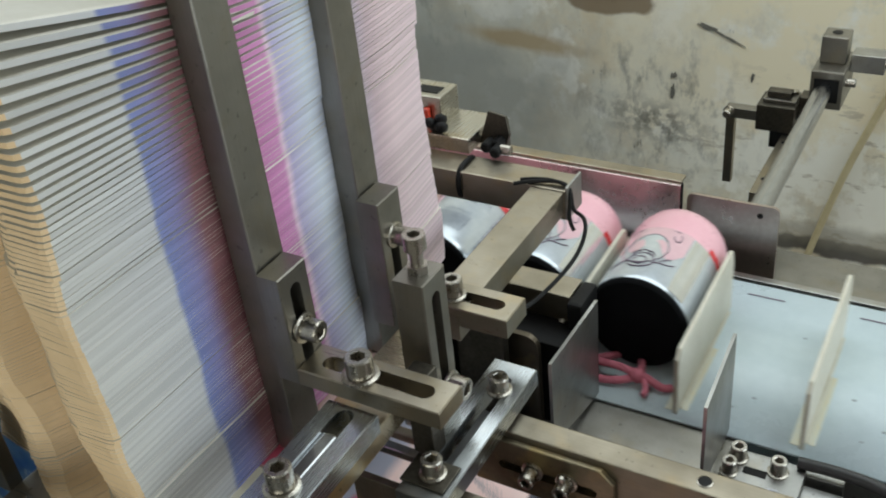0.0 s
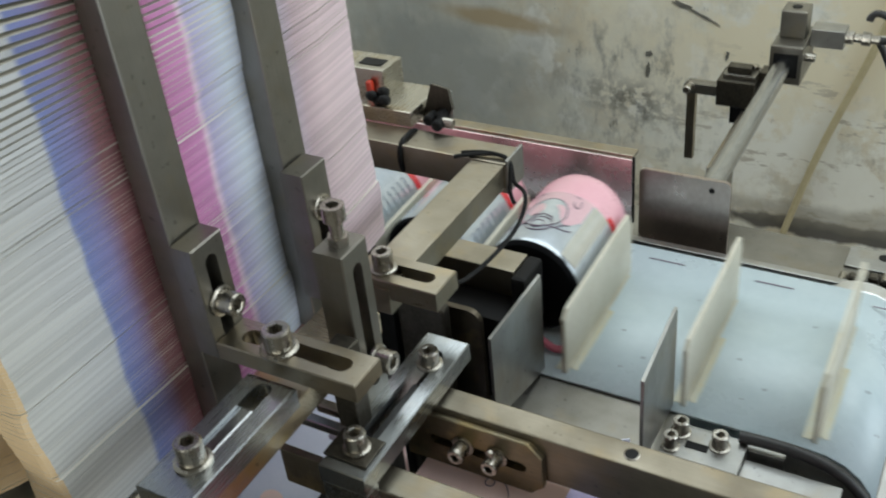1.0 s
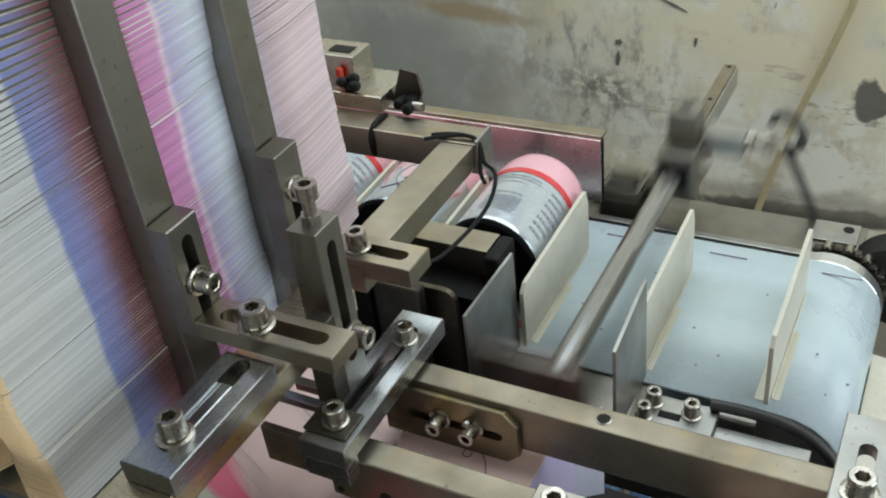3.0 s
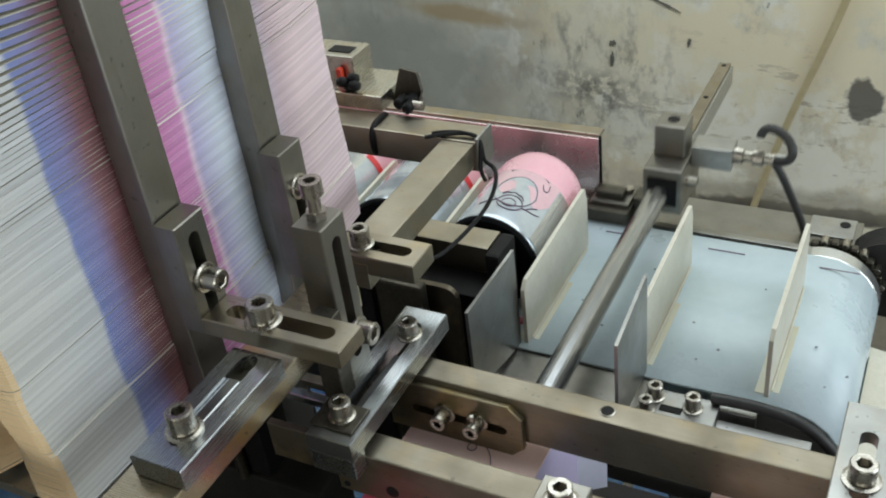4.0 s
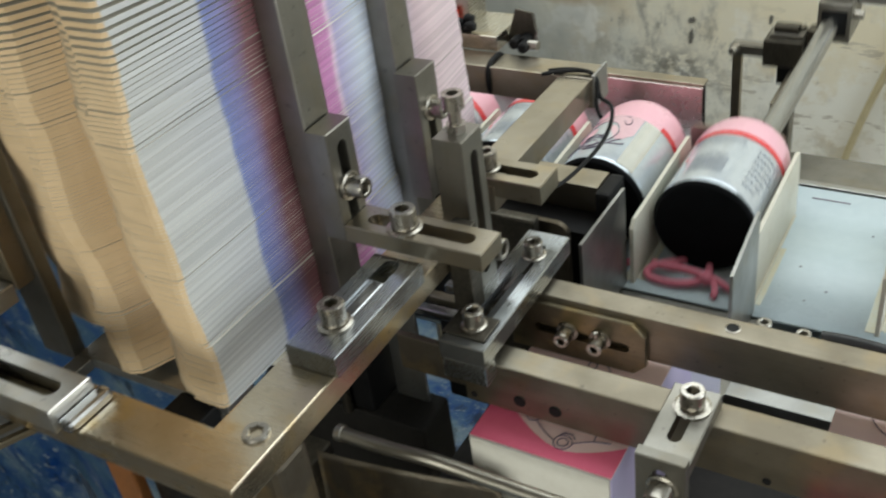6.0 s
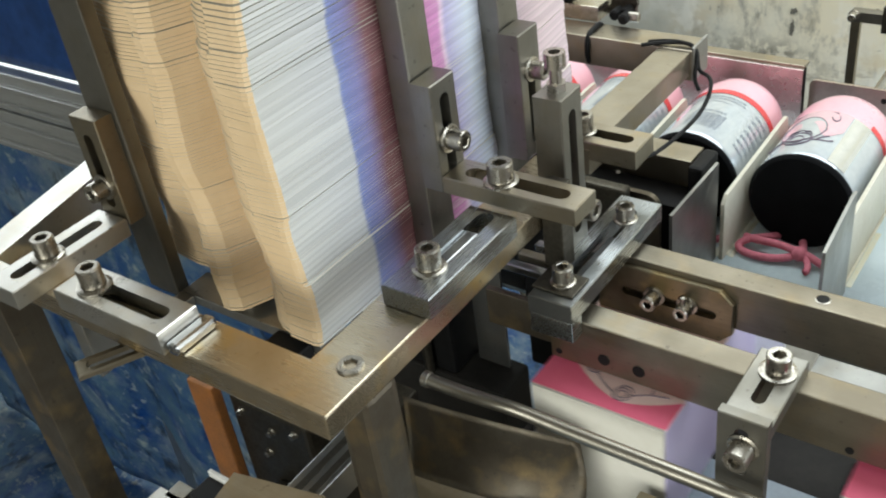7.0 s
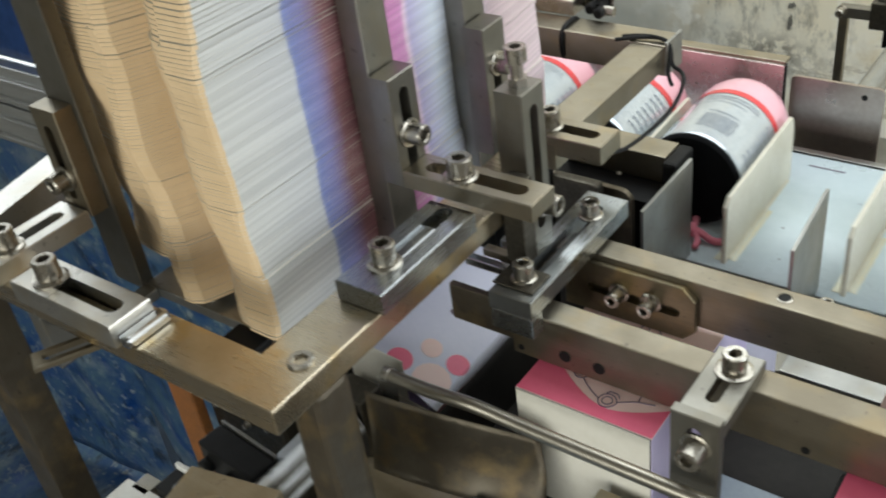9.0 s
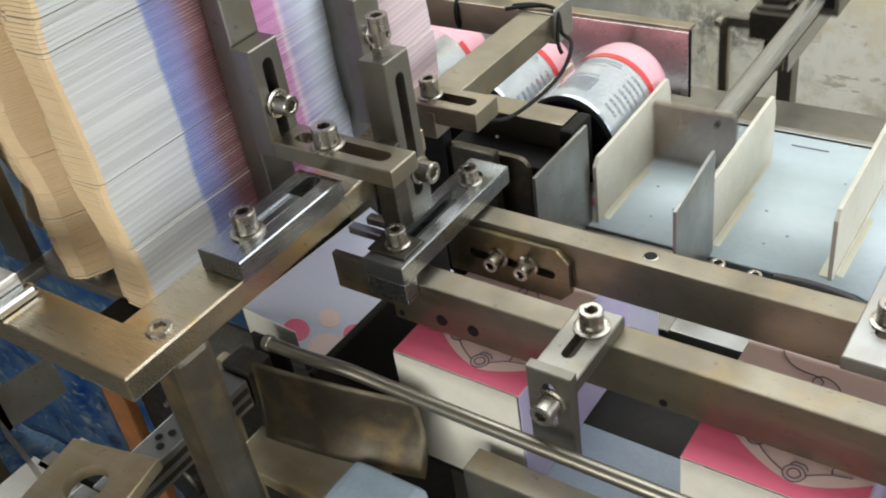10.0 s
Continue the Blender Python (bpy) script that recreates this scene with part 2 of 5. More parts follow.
def stack_material():
    """Printed board edges: bands of print that run along the blank, the red one darkened for shade."""
    m = material("printed_board_edges", (0.6, 0.6, 0.6), 0.55, 0.0)
    n, l = m.node_tree.nodes, m.node_tree.links
    tc = n.new("ShaderNodeTexCoord")
    sp = n.new("ShaderNodeSeparateXYZ")
    l.new(tc.outputs["Object"], sp.inputs["Vector"])
    wob = n.new("ShaderNodeTexNoise")
    wob.inputs["Scale"].default_value, wob.inputs["Detail"].default_value = 16, 6
    l.new(tc.outputs["Object"], wob.inputs["Vector"])
    add = n.new("ShaderNodeMath")
    add.operation = "MULTIPLY_ADD"
    add.inputs[1].default_value = 0.012
    l.new(wob.outputs["Fac"], add.inputs[0])
    l.new(sp.outputs["Y"], add.inputs[2])
    mr = n.new("ShaderNodeMapRange")
    mr.inputs["From Min"].default_value, mr.inputs["From Max"].default_value = 0.256, 0.631
    l.new(add.outputs["Value"], mr.inputs["Value"])
    ramp = n.new("ShaderNodeValToRGB")
    cr = ramp.color_ramp
    stops = [(0.0, (0.53, 0.53, 0.51)), (0.196, (0.50, 0.51, 0.53)), (0.206, (0.18, 0.22, 0.45)), (0.25, (0.21, 0.20, 0.40)),
             # red print, darkened with the shade beside the guide bar
             (0.295, (0.20, 0.085, 0.095)), (0.43, (0.20, 0.07, 0.09)), (0.45, (0.58, 0.22, 0.45)), (0.505, (0.60, 0.26, 0.50)), (0.515, (0.74, 0.55, 0.68)),
             (0.53, (0.44, 0.40, 0.62)), (0.60, (0.60, 0.66, 0.76)), (0.70, (0.42, 0.42, 0.56)), (0.80, (0.55, 0.42, 0.46)), (0.86, (0.70, 0.55, 0.58)), (1.0, (0.72, 0.58, 0.62))]
    while len(cr.elements) < len(stops):
        cr.elements.new(0.5)
    for e, (p, c) in zip(cr.elements, stops):
        e.position, e.color = p, (*c, 1)
    l.new(mr.outputs["Result"], ramp.inputs["Fac"])
    geo = n.new("ShaderNodeObjectInfo")
    vary = n.new("ShaderNodeMapRange")
    vary.inputs["To Min"].default_value, vary.inputs["To Max"].default_value = 0.83, 1.07
    l.new(geo.outputs["Random"], vary.inputs["Value"])
    mul = n.new("ShaderNodeVectorMath")
    mul.operation = "SCALE"
    l.new(ramp.outputs["Color"], mul.inputs[0])
    l.new(vary.outputs["Result"], mul.inputs["Scale"])
    l.new(mul.outputs["Vector"], n["Principled BSDF"].inputs["Base Color"])
    return m


PRINTED = stack_material()


def wall_material():
    """Old plaster: cream and grey paint, damp stains, mould specks and bare patches."""
    m = material("stained_plaster", (0.5, 0.48, 0.4), 0.85, 0.0, None, 5, 0.35)
    n, l = m.node_tree.nodes, m.node_tree.links
    tc = n.new("ShaderNodeTexCoord")

    def noise_mask(scale, lo, hi, detail=8, seed=0.0, stretch=(1, 1, 1)):
        mp = n.new("ShaderNodeMapping")
        mp.inputs["Location"].default_value, mp.inputs["Scale"].default_value = (seed, seed * 0.7, seed * 1.3), stretch
        l.new(tc.outputs["Object"], mp.inputs["Vector"])
        t = n.new("ShaderNodeTexNoise")
        t.inputs["Scale"].default_value, t.inputs["Detail"].default_value, t.inputs["Roughness"].default_value = scale, detail, 0.65
        l.new(mp.outputs["Vector"], t.inputs["Vector"])
        r = n.new("ShaderNodeMapRange")
        r.inputs["From Min"].default_value, r.inputs["From Max"].default_value = lo, hi
        l.new(t.outputs["Fac"], r.inputs["Value"])
        return r.outputs["Result"]

    def layer(below, colour, mask, amount):
        f = n.new("ShaderNodeMath")
        f.operation = "MULTIPLY"
        f.inputs[1].default_value = amount
        l.new(mask, f.inputs[0])
        x = n.new("ShaderNodeMix")
        x.data_type = "RGBA"
        l.new(f.outputs["Value"], x.inputs["Factor"])
        x.inputs["B"].default_value = (*colour, 1)
        if isinstance(below, tuple):
            x.inputs["A"].default_value = (*below, 1)
        else:
            l.new(below, x.inputs["A"])
        return x.outputs["Result"]

    c = layer((0.80, 0.74, 0.585), (0.64, 0.635, 0.555), noise_mask(1.6, 0.42, 0.58), 0.9)
    c = layer(c, (0.66, 0.55, 0.37), noise_mask(3.2, 0.48, 0.62, 12, 3.1), 0.8)
    c = layer(c, (0.88, 0.85, 0.76), noise_mask(4.5, 0.54, 0.59, 12, 7.7), 0.75)
    c = layer(c, (0.55, 0.50, 0.40), noise_mask(14, 0.50, 0.66, 12, 1.7, (1, 1, 0.7)), 0.55)
    c = layer(c, (0.26, 0.245, 0.205), noise_mask(6.5, 0.59, 0.68, 12, 11.3, (1, 1, 0.55)), 0.75)
    c = layer(c, (0.13, 0.12, 0.10), noise_mask(26, 0.655, 0.72, 8, 5.2, (1, 1, 0.5)), 0.8)

    def spot(cx, cz, rx, rz, rot, soft, wobble=0.55, scale=9.0):
        """A stain round a place on the wall, with an uneven edge."""
        mp = n.new("ShaderNodeMapping")
        mp.vector_type = "TEXTURE"
        mp.inputs["Location"].default_value, mp.inputs["Rotation"].default_value, mp.inputs["Scale"].default_value = (cx, 0, cz), (0, rot, 0), (rx, 50, rz)
        l.new(tc.outputs["Object"], mp.inputs["Vector"])
        ln = n.new("ShaderNodeVectorMath")
        ln.operation = "LENGTH"
        l.new(mp.outputs["Vector"], ln.inputs[0])
        t = n.new("ShaderNodeTexNoise")
        t.inputs["Scale"].default_value, t.inputs["Detail"].default_value = scale, 8
        l.new(tc.outputs["Object"], t.inputs["Vector"])
        ad = n.new("ShaderNodeMath")
        ad.operation = "MULTIPLY_ADD"
        ad.inputs[1].default_value = wobble * 2
        l.new(t.outputs["Fac"], ad.inputs[0])
        l.new(ln.outputs["Value"], ad.inputs[2])
        r = n.new("ShaderNodeMapRange")
        r.inputs["From Min"].default_value, r.inputs["From Max"].default_value = 1.0 + wobble + soft, 1.0 + wobble - soft
        l.new(ad.outputs["Value"], r.inputs["Value"])
        return r.outputs["Result"]

    def both(a, d):
        f = n.new("ShaderNodeMath")
        f.operation = "MULTIPLY"
        l.new(a, f.inputs[0])
        l.new(d, f.inputs[1])
        return f.outputs["Value"]

    # grey bare cement that also paints the wall's shaded left side, cream paint on the right, brown smears, mould, a
    # dark round hole, the damp line at the foot
    c = layer(c, (0.33, 0.335, 0.30), spot(-1.60, 0.08, 0.42, 0.30, 0.3, 0.5), 0.8)
    c = layer(c, (0.84, 0.74, 0.53), both(spot(-0.33, 0.36, 0.58, 0.26, 0.05, 0.4), noise_mask(6, 0.34, 0.48, 10, 9.1)), 0.95)
    c = layer(c, (0.86, 0.83, 0.72), both(spot(-0.36, -0.05, 0.40, 0.20, 0.1, 0.35), noise_mask(8, 0.42, 0.50, 12, 4.4)), 0.9)
    c = layer(c, (0.42, 0.36, 0.26), both(spot(-0.36, -0.02, 0.45, 0.26, 0.1, 0.35), noise_mask(11, 0.58, 0.62, 12, 6.6, (0.6, 1, 2.2))), 0.7)
    c = layer(c, (0.42, 0.31, 0.17), spot(-1.36, 0.285, 0.19, 0.030, 0.08, 0.35), 0.85)
    c = layer(c, (0.22, 0.155, 0.09), spot(-1.07, 0.445, 0.14, 0.045, 0.0, 0.10), 0.9)
    c = layer(c, (0.10, 0.095, 0.08), both(spot(-0.90, 0.09, 0.24, 0.19, 0.0, 0.6), noise_mask(20, 0.52, 0.66, 12, 2.2, (1, 1, 0.5))), 0.72)
    c = layer(c, (0.13, 0.12, 0.10), both(spot(-0.92, 0.07, 0.13, 0.06, 0.1, 0.6), noise_mask(30, 0.44, 0.56, 10, 8.2)), 0.7)
    c = layer(c, (0.12, 0.11, 0.095), spot(-0.140, 0.125, 0.050, 0.062, 0.0, 0.10, 0.8, 16), 0.92)
    c = layer(c, (0.09, 0.08, 0.065), spot(-0.25, -0.268, 0.55, 0.030, -0.02, 0.22, 0.9, 12), 0.95)
    c = layer(c, (0.30, 0.27, 0.21), spot(-0.30, -0.225, 0.50, 0.035, -0.02, 0.5, 0.9, 14), 0.6)
    l.new(c, n["Principled BSDF"].inputs["Base Color"])
    return m


WALL = wall_material()
# for the unseen walls, kept dark to cut bounced light
WALL2 = material("unseen_wall_grey", (0.30, 0.29, 0.26), 0.9, 0.0, (0.22, 0.215, 0.195), 3, 0.3)
MOULD = material("dark_mould", (0.10, 0.095, 0.08), 0.9, 0.0, (0.20, 0.185, 0.15), 60, 0.6)
FLOORM = material("worn_concrete", (0.17, 0.145, 0.11), 0.7, 0.0, (0.11, 0.095, 0.075), 5, 0.4, (1, 1, 1), 0.85, 60)
# unseen ceiling, darkened so that it bounces less light
CEIL = material("unseen_ceiling_grey", (0.32, 0.31, 0.285), 0.9, 0.0, (0.26, 0.25, 0.23), 4)


# ---- mesh helpers ----
def link_mesh(name, bm, mat, smooth=False):
    me = bpy.data.meshes.new(name)
    bmesh.ops.recalc_face_normals(bm, faces=bm.faces[:])
    bm.to_mesh(me)
    bm.free()
    for f in me.polygons:
        f.use_smooth = smooth
    mats = mat if isinstance(mat, (list, tuple)) else [mat]
    for x in mats:
        me.materials.append(x)
    return new(name, me)


def part(name, bm, mat, parent, label="", smooth=False):
    ob = link_mesh(name, bm, mat, smooth)
    ob.parent = parent
    return tagged(ob, label)


def thing(name, label, category, group="", kind="", at=(0, 0, 0)):
    ob = new(name)
    ob.empty_display_size = 0.02
    ob.location = at
    return tagged(ob, label, category, group, kind)


def add_box(bm, x0, x1, y0, y1, z0, z1, bevel=0.001, seg=2):
    r = bmesh.ops.create_cube(bm, size=1.0)
    vs = r["verts"]
    for v in vs:
        v.co = Vector(((x0 + x1) / 2 + v.co.x * (x1 - x0), (y0 + y1) / 2 + v.co.y * (y1 - y0), (z0 + z1) / 2 + v.co.z * (z1 - z0)))
    if bevel:
        es = list({e for v in vs for e in v.link_edges})
        bmesh.ops.bevel(bm, geom=es, offset=bevel, segments=seg, affect="EDGES", profile=0.6)
    return bm


def box(*a, **k):
    return add_box(bmesh.new(), *a, **k)


AXES = {"x": Matrix(((0, 0, 1), (1, 0, 0), (0, 1, 0))), "y": Matrix(((1, 0, 0), (0, 0, -1), (0, 1, 0))), "z": Matrix.Identity(3),
        "-y": Matrix(((1, 0, 0), (0, 0, -1), (0, 1, 0))), "+y": Matrix(((-1, 0, 0), (0, 0, 1), (0, 1, 0)))}


def lathe(bm, profile, axis, at, seg=24, hexed=()):
    """Turns (radius, height) pairs round an axis; the rings named in hexed are six-sided."""
    rot, at = AXES[axis], Vector(at)
    rings = []
    for i, (r, h) in enumerate(profile):
        if r < 1e-6:
            rings.append([bm.verts.new(at + rot @ Vector((0, 0, h)))])
            continue
        ring = []
        for k in range(seg):
            a = 2 * math.pi * k / seg
            q = r
            if i in hexed:
                b = (a % (math.pi / 3)) - math.pi / 6
                q = r * math.cos(math.pi / 6) / math.cos(b)
            ring.append(bm.verts.new(at + rot @ Vector((q * math.cos(a), q * math.sin(a), h))))
        rings.append(ring)
    for a, b in zip(rings, rings[1:]):
        for k in range(seg):
            k2 = (k + 1) % seg
            if len(a) == 1 and len(b) > 1:
                bm.faces.new((a[0], b[k], b[k2]))
            elif len(b) == 1 and len(a) > 1:
                bm.faces.new((a[k], a[k2], b[0]))
            elif len(a) > 1:
                bm.faces.new((a[k], a[k2], b[k2], b[k]))
    return bm


def screw(parent, at, axis="z", r=0.0085, h=0.0130, washer=0.0118):
    """A socket head screw on a washer; at: the face that it sits on."""
    w = 0.0022
    bm = lathe(bmesh.new(), [(r * 0.9, w), (r, w + 0.0006), (r, w + h - 0.001), (r * 0.9, w + h), (r * 0.62, w + h), (r * 0.56, w + h - 0.0006), (r * 0.56, w + h * 0.4), (0, w + h * 0.4)], axis, at, 24, (4, 5, 6))
    s = part("screw", bm, SCREW, parent, "nickel socket head screw")
    bm = lathe(bmesh.new(), [(washer * 0.45, 0), (washer, 0), (washer, w * 0.7), (washer * 0.82, w), (washer * 0.45, w)], axis, at, 24)
    part("washer", bm, SCREW, s)
    return s


def slotted(bm, cx, cy, lx, ly, z0, z1, slot_len, slot_w, shift=0.0, m=None, bevel=0.0008, cut=0.0):
    """A flat bar lx by ly with a slot along its length lx, made in its own plane and set by the matrix m."""
    hx, hy, hs, rs = lx / 2, ly / 2, (slot_len - slot_w) / 2, slot_w / 2
    angles = []
    for k in range(13):
        q = math.pi * (k / 12 - 0.5)
        for side in (1, -1):
            angles.append(math.atan2(rs * math.sin(q), side * (hs + rs * math.cos(q))) % (2 * math.pi))
    ca = [math.atan2(hy, hx - shift), math.atan2(hy, -hx - shift), math.atan2(-hy, -hx - shift) + 2 * math.pi, math.atan2(-hy, hx - shift) + 2 * math.pi]
    if cut:
        for dx, dy in ((hx - shift, hy - cut), (hx - shift - cut, hy)):
            ca += [math.atan2(dy, dx), 2 * math.pi - math.atan2(dy, dx)]
    angles = sorted({round(a, 5) for a in angles + ca})
    inner, outer = [], []
    for a in angles:
        c, s = math.cos(a), math.sin(a)
        # rectangle
        tx = ((hx - shift) if c > 0 else (-hx - shift)) / c if abs(c) > 1e-9 else 1e9
        ty = (hy if s > 0 else -hy) / s if abs(s) > 1e-9 else 1e9
        t = min(tx, ty)
        if cut and c > 0:
            t = min(t, (hx + hy - cut - shift) / (c + abs(s)))
        outer.append((shift + t * c, t * s))
        # stadium
        t = rs / abs(s) if abs(s) > 1e-9 else 1e9
        if abs(t * c) > hs:
            e = math.copysign(hs, c)
            bq = e * c
            t = bq + math.sqrt(max(bq * bq - (e * e - rs * rs), 0))
        inner.append((shift + t * c, t * s))
    m = m or Matrix.Identity(4)
    b = bevel
    shx, shy = (hx - b) / hx, (hy - b) / hy

    def ring(pts, z, kx=1.0, ky=1.0):
        return [bm.verts.new(m @ Vector((cx + x * kx, cy + y * ky, z))) for x, y in pts]

    loops = [ring(inner, z0), ring(outer, z0), ring(outer, z1 - b), ring(outer, z1, shx, shy), ring(inner, z1)]
    loops.append(loops[0])
    n = len(angles)
    for a, c in zip(loops, loops[1:]):
        for k in range(n):
            bm.faces.new((a[k], a[(k + 1) % n], c[(k + 1) % n], c[k]))
    return bm


def tube(name, points, radius, mat, parent=None, cyclic=False, res=6):
    cu = bpy.data.curves.new(name, "CURVE")
    cu.dimensions, cu.bevel_depth, cu.bevel_resolution, cu.resolution_u = "3D", radius, 3, res
    sp = cu.splines.new("NURBS")
    sp.points.add(len(points) - 1)
    for p, q in zip(sp.points, points):
        p.co = (*q, 1)
    sp.use_endpoint_u, sp.use_cyclic_u, sp.order_u = not cyclic, cyclic, 4
    tmp = bpy.data.objects.new(name, cu)
    me = bpy.data.meshes.new_from_object(tmp)
    bpy.data.objects.remove(tmp)
    me.materials.clear()
    me.materials.append(mat)
    for f in me.polygons:
        f.use_smooth = True
    ob = new(name, me)
    ob.parent = parent
    return ob


def cylinder(bm, r, a, b, axis, at, seg=28, edge=0.0006):
    return lathe(bm, [(0, a), (r - edge, a), (r, a + edge), (r, b - edge), (r - edge, b), (0, b)], axis, at, seg)


# ---- the room ----
def wall_with_opening(name, axis, place, lo, hi, z0, z1, opening, thick, label):
    """A wall of four pieces round an opening (lo, hi, z0, z1), or a plain one."""
    bm = bmesh.new()
    spans = [(lo, hi, z0, z1)]
    if opening:
        a, b, c, d = opening
        spans = [(lo, a, z0, z1), (b, hi, z0, z1), (a, b, z0, c), (a, b, d, z1)]
    for a, b, c, d in spans:
        if axis == "x":
            add_box(bm, place, place + thick, a, b, c, d, 0)
        else:
            add_box(bm, a, b, place, place + thick, c, d, 0)
    return tagged(link_mesh(name, bm, WALL if name == "wall_north" else WALL2), label, "wall", kind="structure")


X0, X1, Y0, Y1, ZC = -3.4, 2.8, -2.5, 2.7, 2.7
tagged(link_mesh("floor", box(X0 - 0.2, X1 + 0.2, Y0 - 0.2, Y1 + 0.2, FLOOR_Z - 0.1, FLOOR_Z, bevel=0), FLOORM), "worn tan concrete workshop floor", "floor", kind="structure")
# ceiling out of view, with an opening added for the roof lamp
roof = bmesh.new()
for a in ((X0 - 0.2, X1 + 0.2, Y0 - 0.2, 0.70), (X0 - 0.2, X1 + 0.2, 2.40, Y1 + 0.2), (X0 - 0.2, -2.05, 0.70, 2.40), (1.45, X1 + 0.2, 0.70, 2.40)):
    add_box(roof, *a, ZC, ZC + 0.1, bevel=0)
tagged(link_mesh("ceiling", roof, CEIL), "unseen workshop ceiling with an added opening for the roof lamp", "ceiling", kind="structure")
wall_with_opening("wall_north", "y", Y1, X0 - 0.2, X1 + 0.2, FLOOR_Z, ZC, None, 0.2, "stained cream plaster wall with mould and peeling paint")
wall_with_opening("wall_south", "y", Y0 - 0.2, X0, X1, FLOOR_Z, ZC, (-1.2, 2.0, 0.65, 2.45), 0.2, "unseen plastered wall with an added window")
wall_with_opening("wall_west", "x", X0 - 0.2, Y0 - 0.2, Y1, FLOOR_Z, ZC, (0.3, 2.3, 1.35, 2.60), 0.2, "unseen plaster wall with a high window")
wall_with_opening("wall_east", "x", X1, Y0 - 0.2, Y1, FLOOR_Z, ZC, (-0.3, 2.1, 0.65, 2.45), 0.2, "unseen plastered wall with a wide window")


def wall_mark(name, mat, x, z, w, h, seed, label, rot=0.0):
    """A bare or mouldy patch with an uneven outline, a skin on the plaster."""
    rnd = random.Random(seed)
    bm = bmesh.new()
    n = 26
    pts = []
    for k in range(n):
        a = 2 * math.pi * k / n
        q = 1 + 0.25 * math.sin(2 * a + seed) + 0.18 * math.sin(5 * a + seed * 2) + rnd.uniform(-0.14, 0.14)
        u, v = 0.5 * w * q * math.cos(a), 0.5 * h * q * math.sin(a)
        pts.append((x + u * math.cos(rot) - v * math.sin(rot), z + u * math.sin(rot) + v * math.cos(rot)))
    front = [bm.verts.new((px, Y1 - 0.004, pz)) for px, pz in pts]
    back = [bm.verts.new((px, Y1 + 0.002, pz)) for px, pz in pts]
    bm.faces.new(front)
    for k in range(n):
        bm.faces.new((front[k], front[(k + 1) % n], back[(k + 1) % n], back[k]))
    return tagged(link_mesh(name, bm, mat), label, "wall stain", "marks on the plaster", "structure")


wall_mark("wall_crack", MOULD, -0.765, 0.392, 0.07, 0.011, 11, "dark crack in the plaster", -0.30)
wall_mark("wall_crack", MOULD, -0.705, 0.366, 0.08, 0.007, 13, "dark crack in the plaster", -0.45)
for mx, mz, mw, mh in ((-0.862, 0.232, 0.017, 0.020), (-0.864, 0.178, 0.010, 0.05), (-0.63, 0.255, 0.010, 0.022)):
    wall_mark("mould_spot", MOULD, mx, mz, mw, mh, round(mx * 50), "dark mould spot on the plaster")


# ---- the blank magazine ----
def magazine_frame():
    t = thing("magazine_frame", "brushed steel frame holding the stack of carton blanks", "machine frame")
    arm = bmesh.new()
    flat = [arm.verts.new((x, y, 1.036)) for x, y in ((-0.654, 0.164), (-0.306, 0.164), (-0.306, 0.470), (-0.349, 0.470), (-0.349, 0.200), (-0.654, 0.200))]
    raised = bmesh.ops.extrude_face_region(arm, geom=[arm.faces.new(flat)])
    bmesh.ops.translate(arm, vec=(0, 0, 0.0188), verts=[v for v in raised["geom"] if isinstance(v, bmesh.types.BMVert)])
    bmesh.ops.bevel(arm, geom=arm.edges[:], offset=0.0014, segments=2, affect="EDGES", profile=0.6)
    part("angle_arm", arm, ARMSTEEL, t)
    slant = box(-0.013, 0.013, -0.006, 0.300, 1.036, 1.068)
    bmesh.ops.transform(slant, matrix=pose(-0.638, 0.152, 0, 0, 0, 14), verts=slant.verts[:])
    part("left_arm", slant, LITSTEEL, t)
    part("corner_pad", box(-0.700, -0.6545, 0.165, 0.199, 1.036, 1.0540), STEEL_Y, t)
    screw(t, (-0.3215, 0.206, 1.0480), r=0.0088, h=0.0068, washer=0.0125)
    part("leg", box(-0.338, -0.308, 0.200, 0.230, FLOOR_Z, 1.036, bevel=0.006), DARKSHEET, t)
    part("leg", box(-0.700, -0.664, 0.166, 0.198, FLOOR_Z, 1.036), DARKSHEET, t)
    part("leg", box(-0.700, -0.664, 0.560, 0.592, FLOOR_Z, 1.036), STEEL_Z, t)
    return t


magazine_frame()


def clamp_block():
    t = thing("clamp_block", "slotted steel clamp block screwed to the frame arm", "clamp", "clamps of the magazine")
    m = pose(-0.321, 0.3155, 0, 0, 0, 90)
    part("block", slotted(bmesh.new(), 0, 0, 0.104, 0.038, 1.0555, 1.071, 0.084, 0.013, 0.006, m), SKYSTEEL, t)
    part("insert", box(-0.3275, -0.3165, 0.300, 0.343, 1.0556, 1.0685, bevel=0.0015), CHROME, t)
    screw(t, (-0.321, 0.292, 1.071), h=0.015)
    return t


clamp_block()


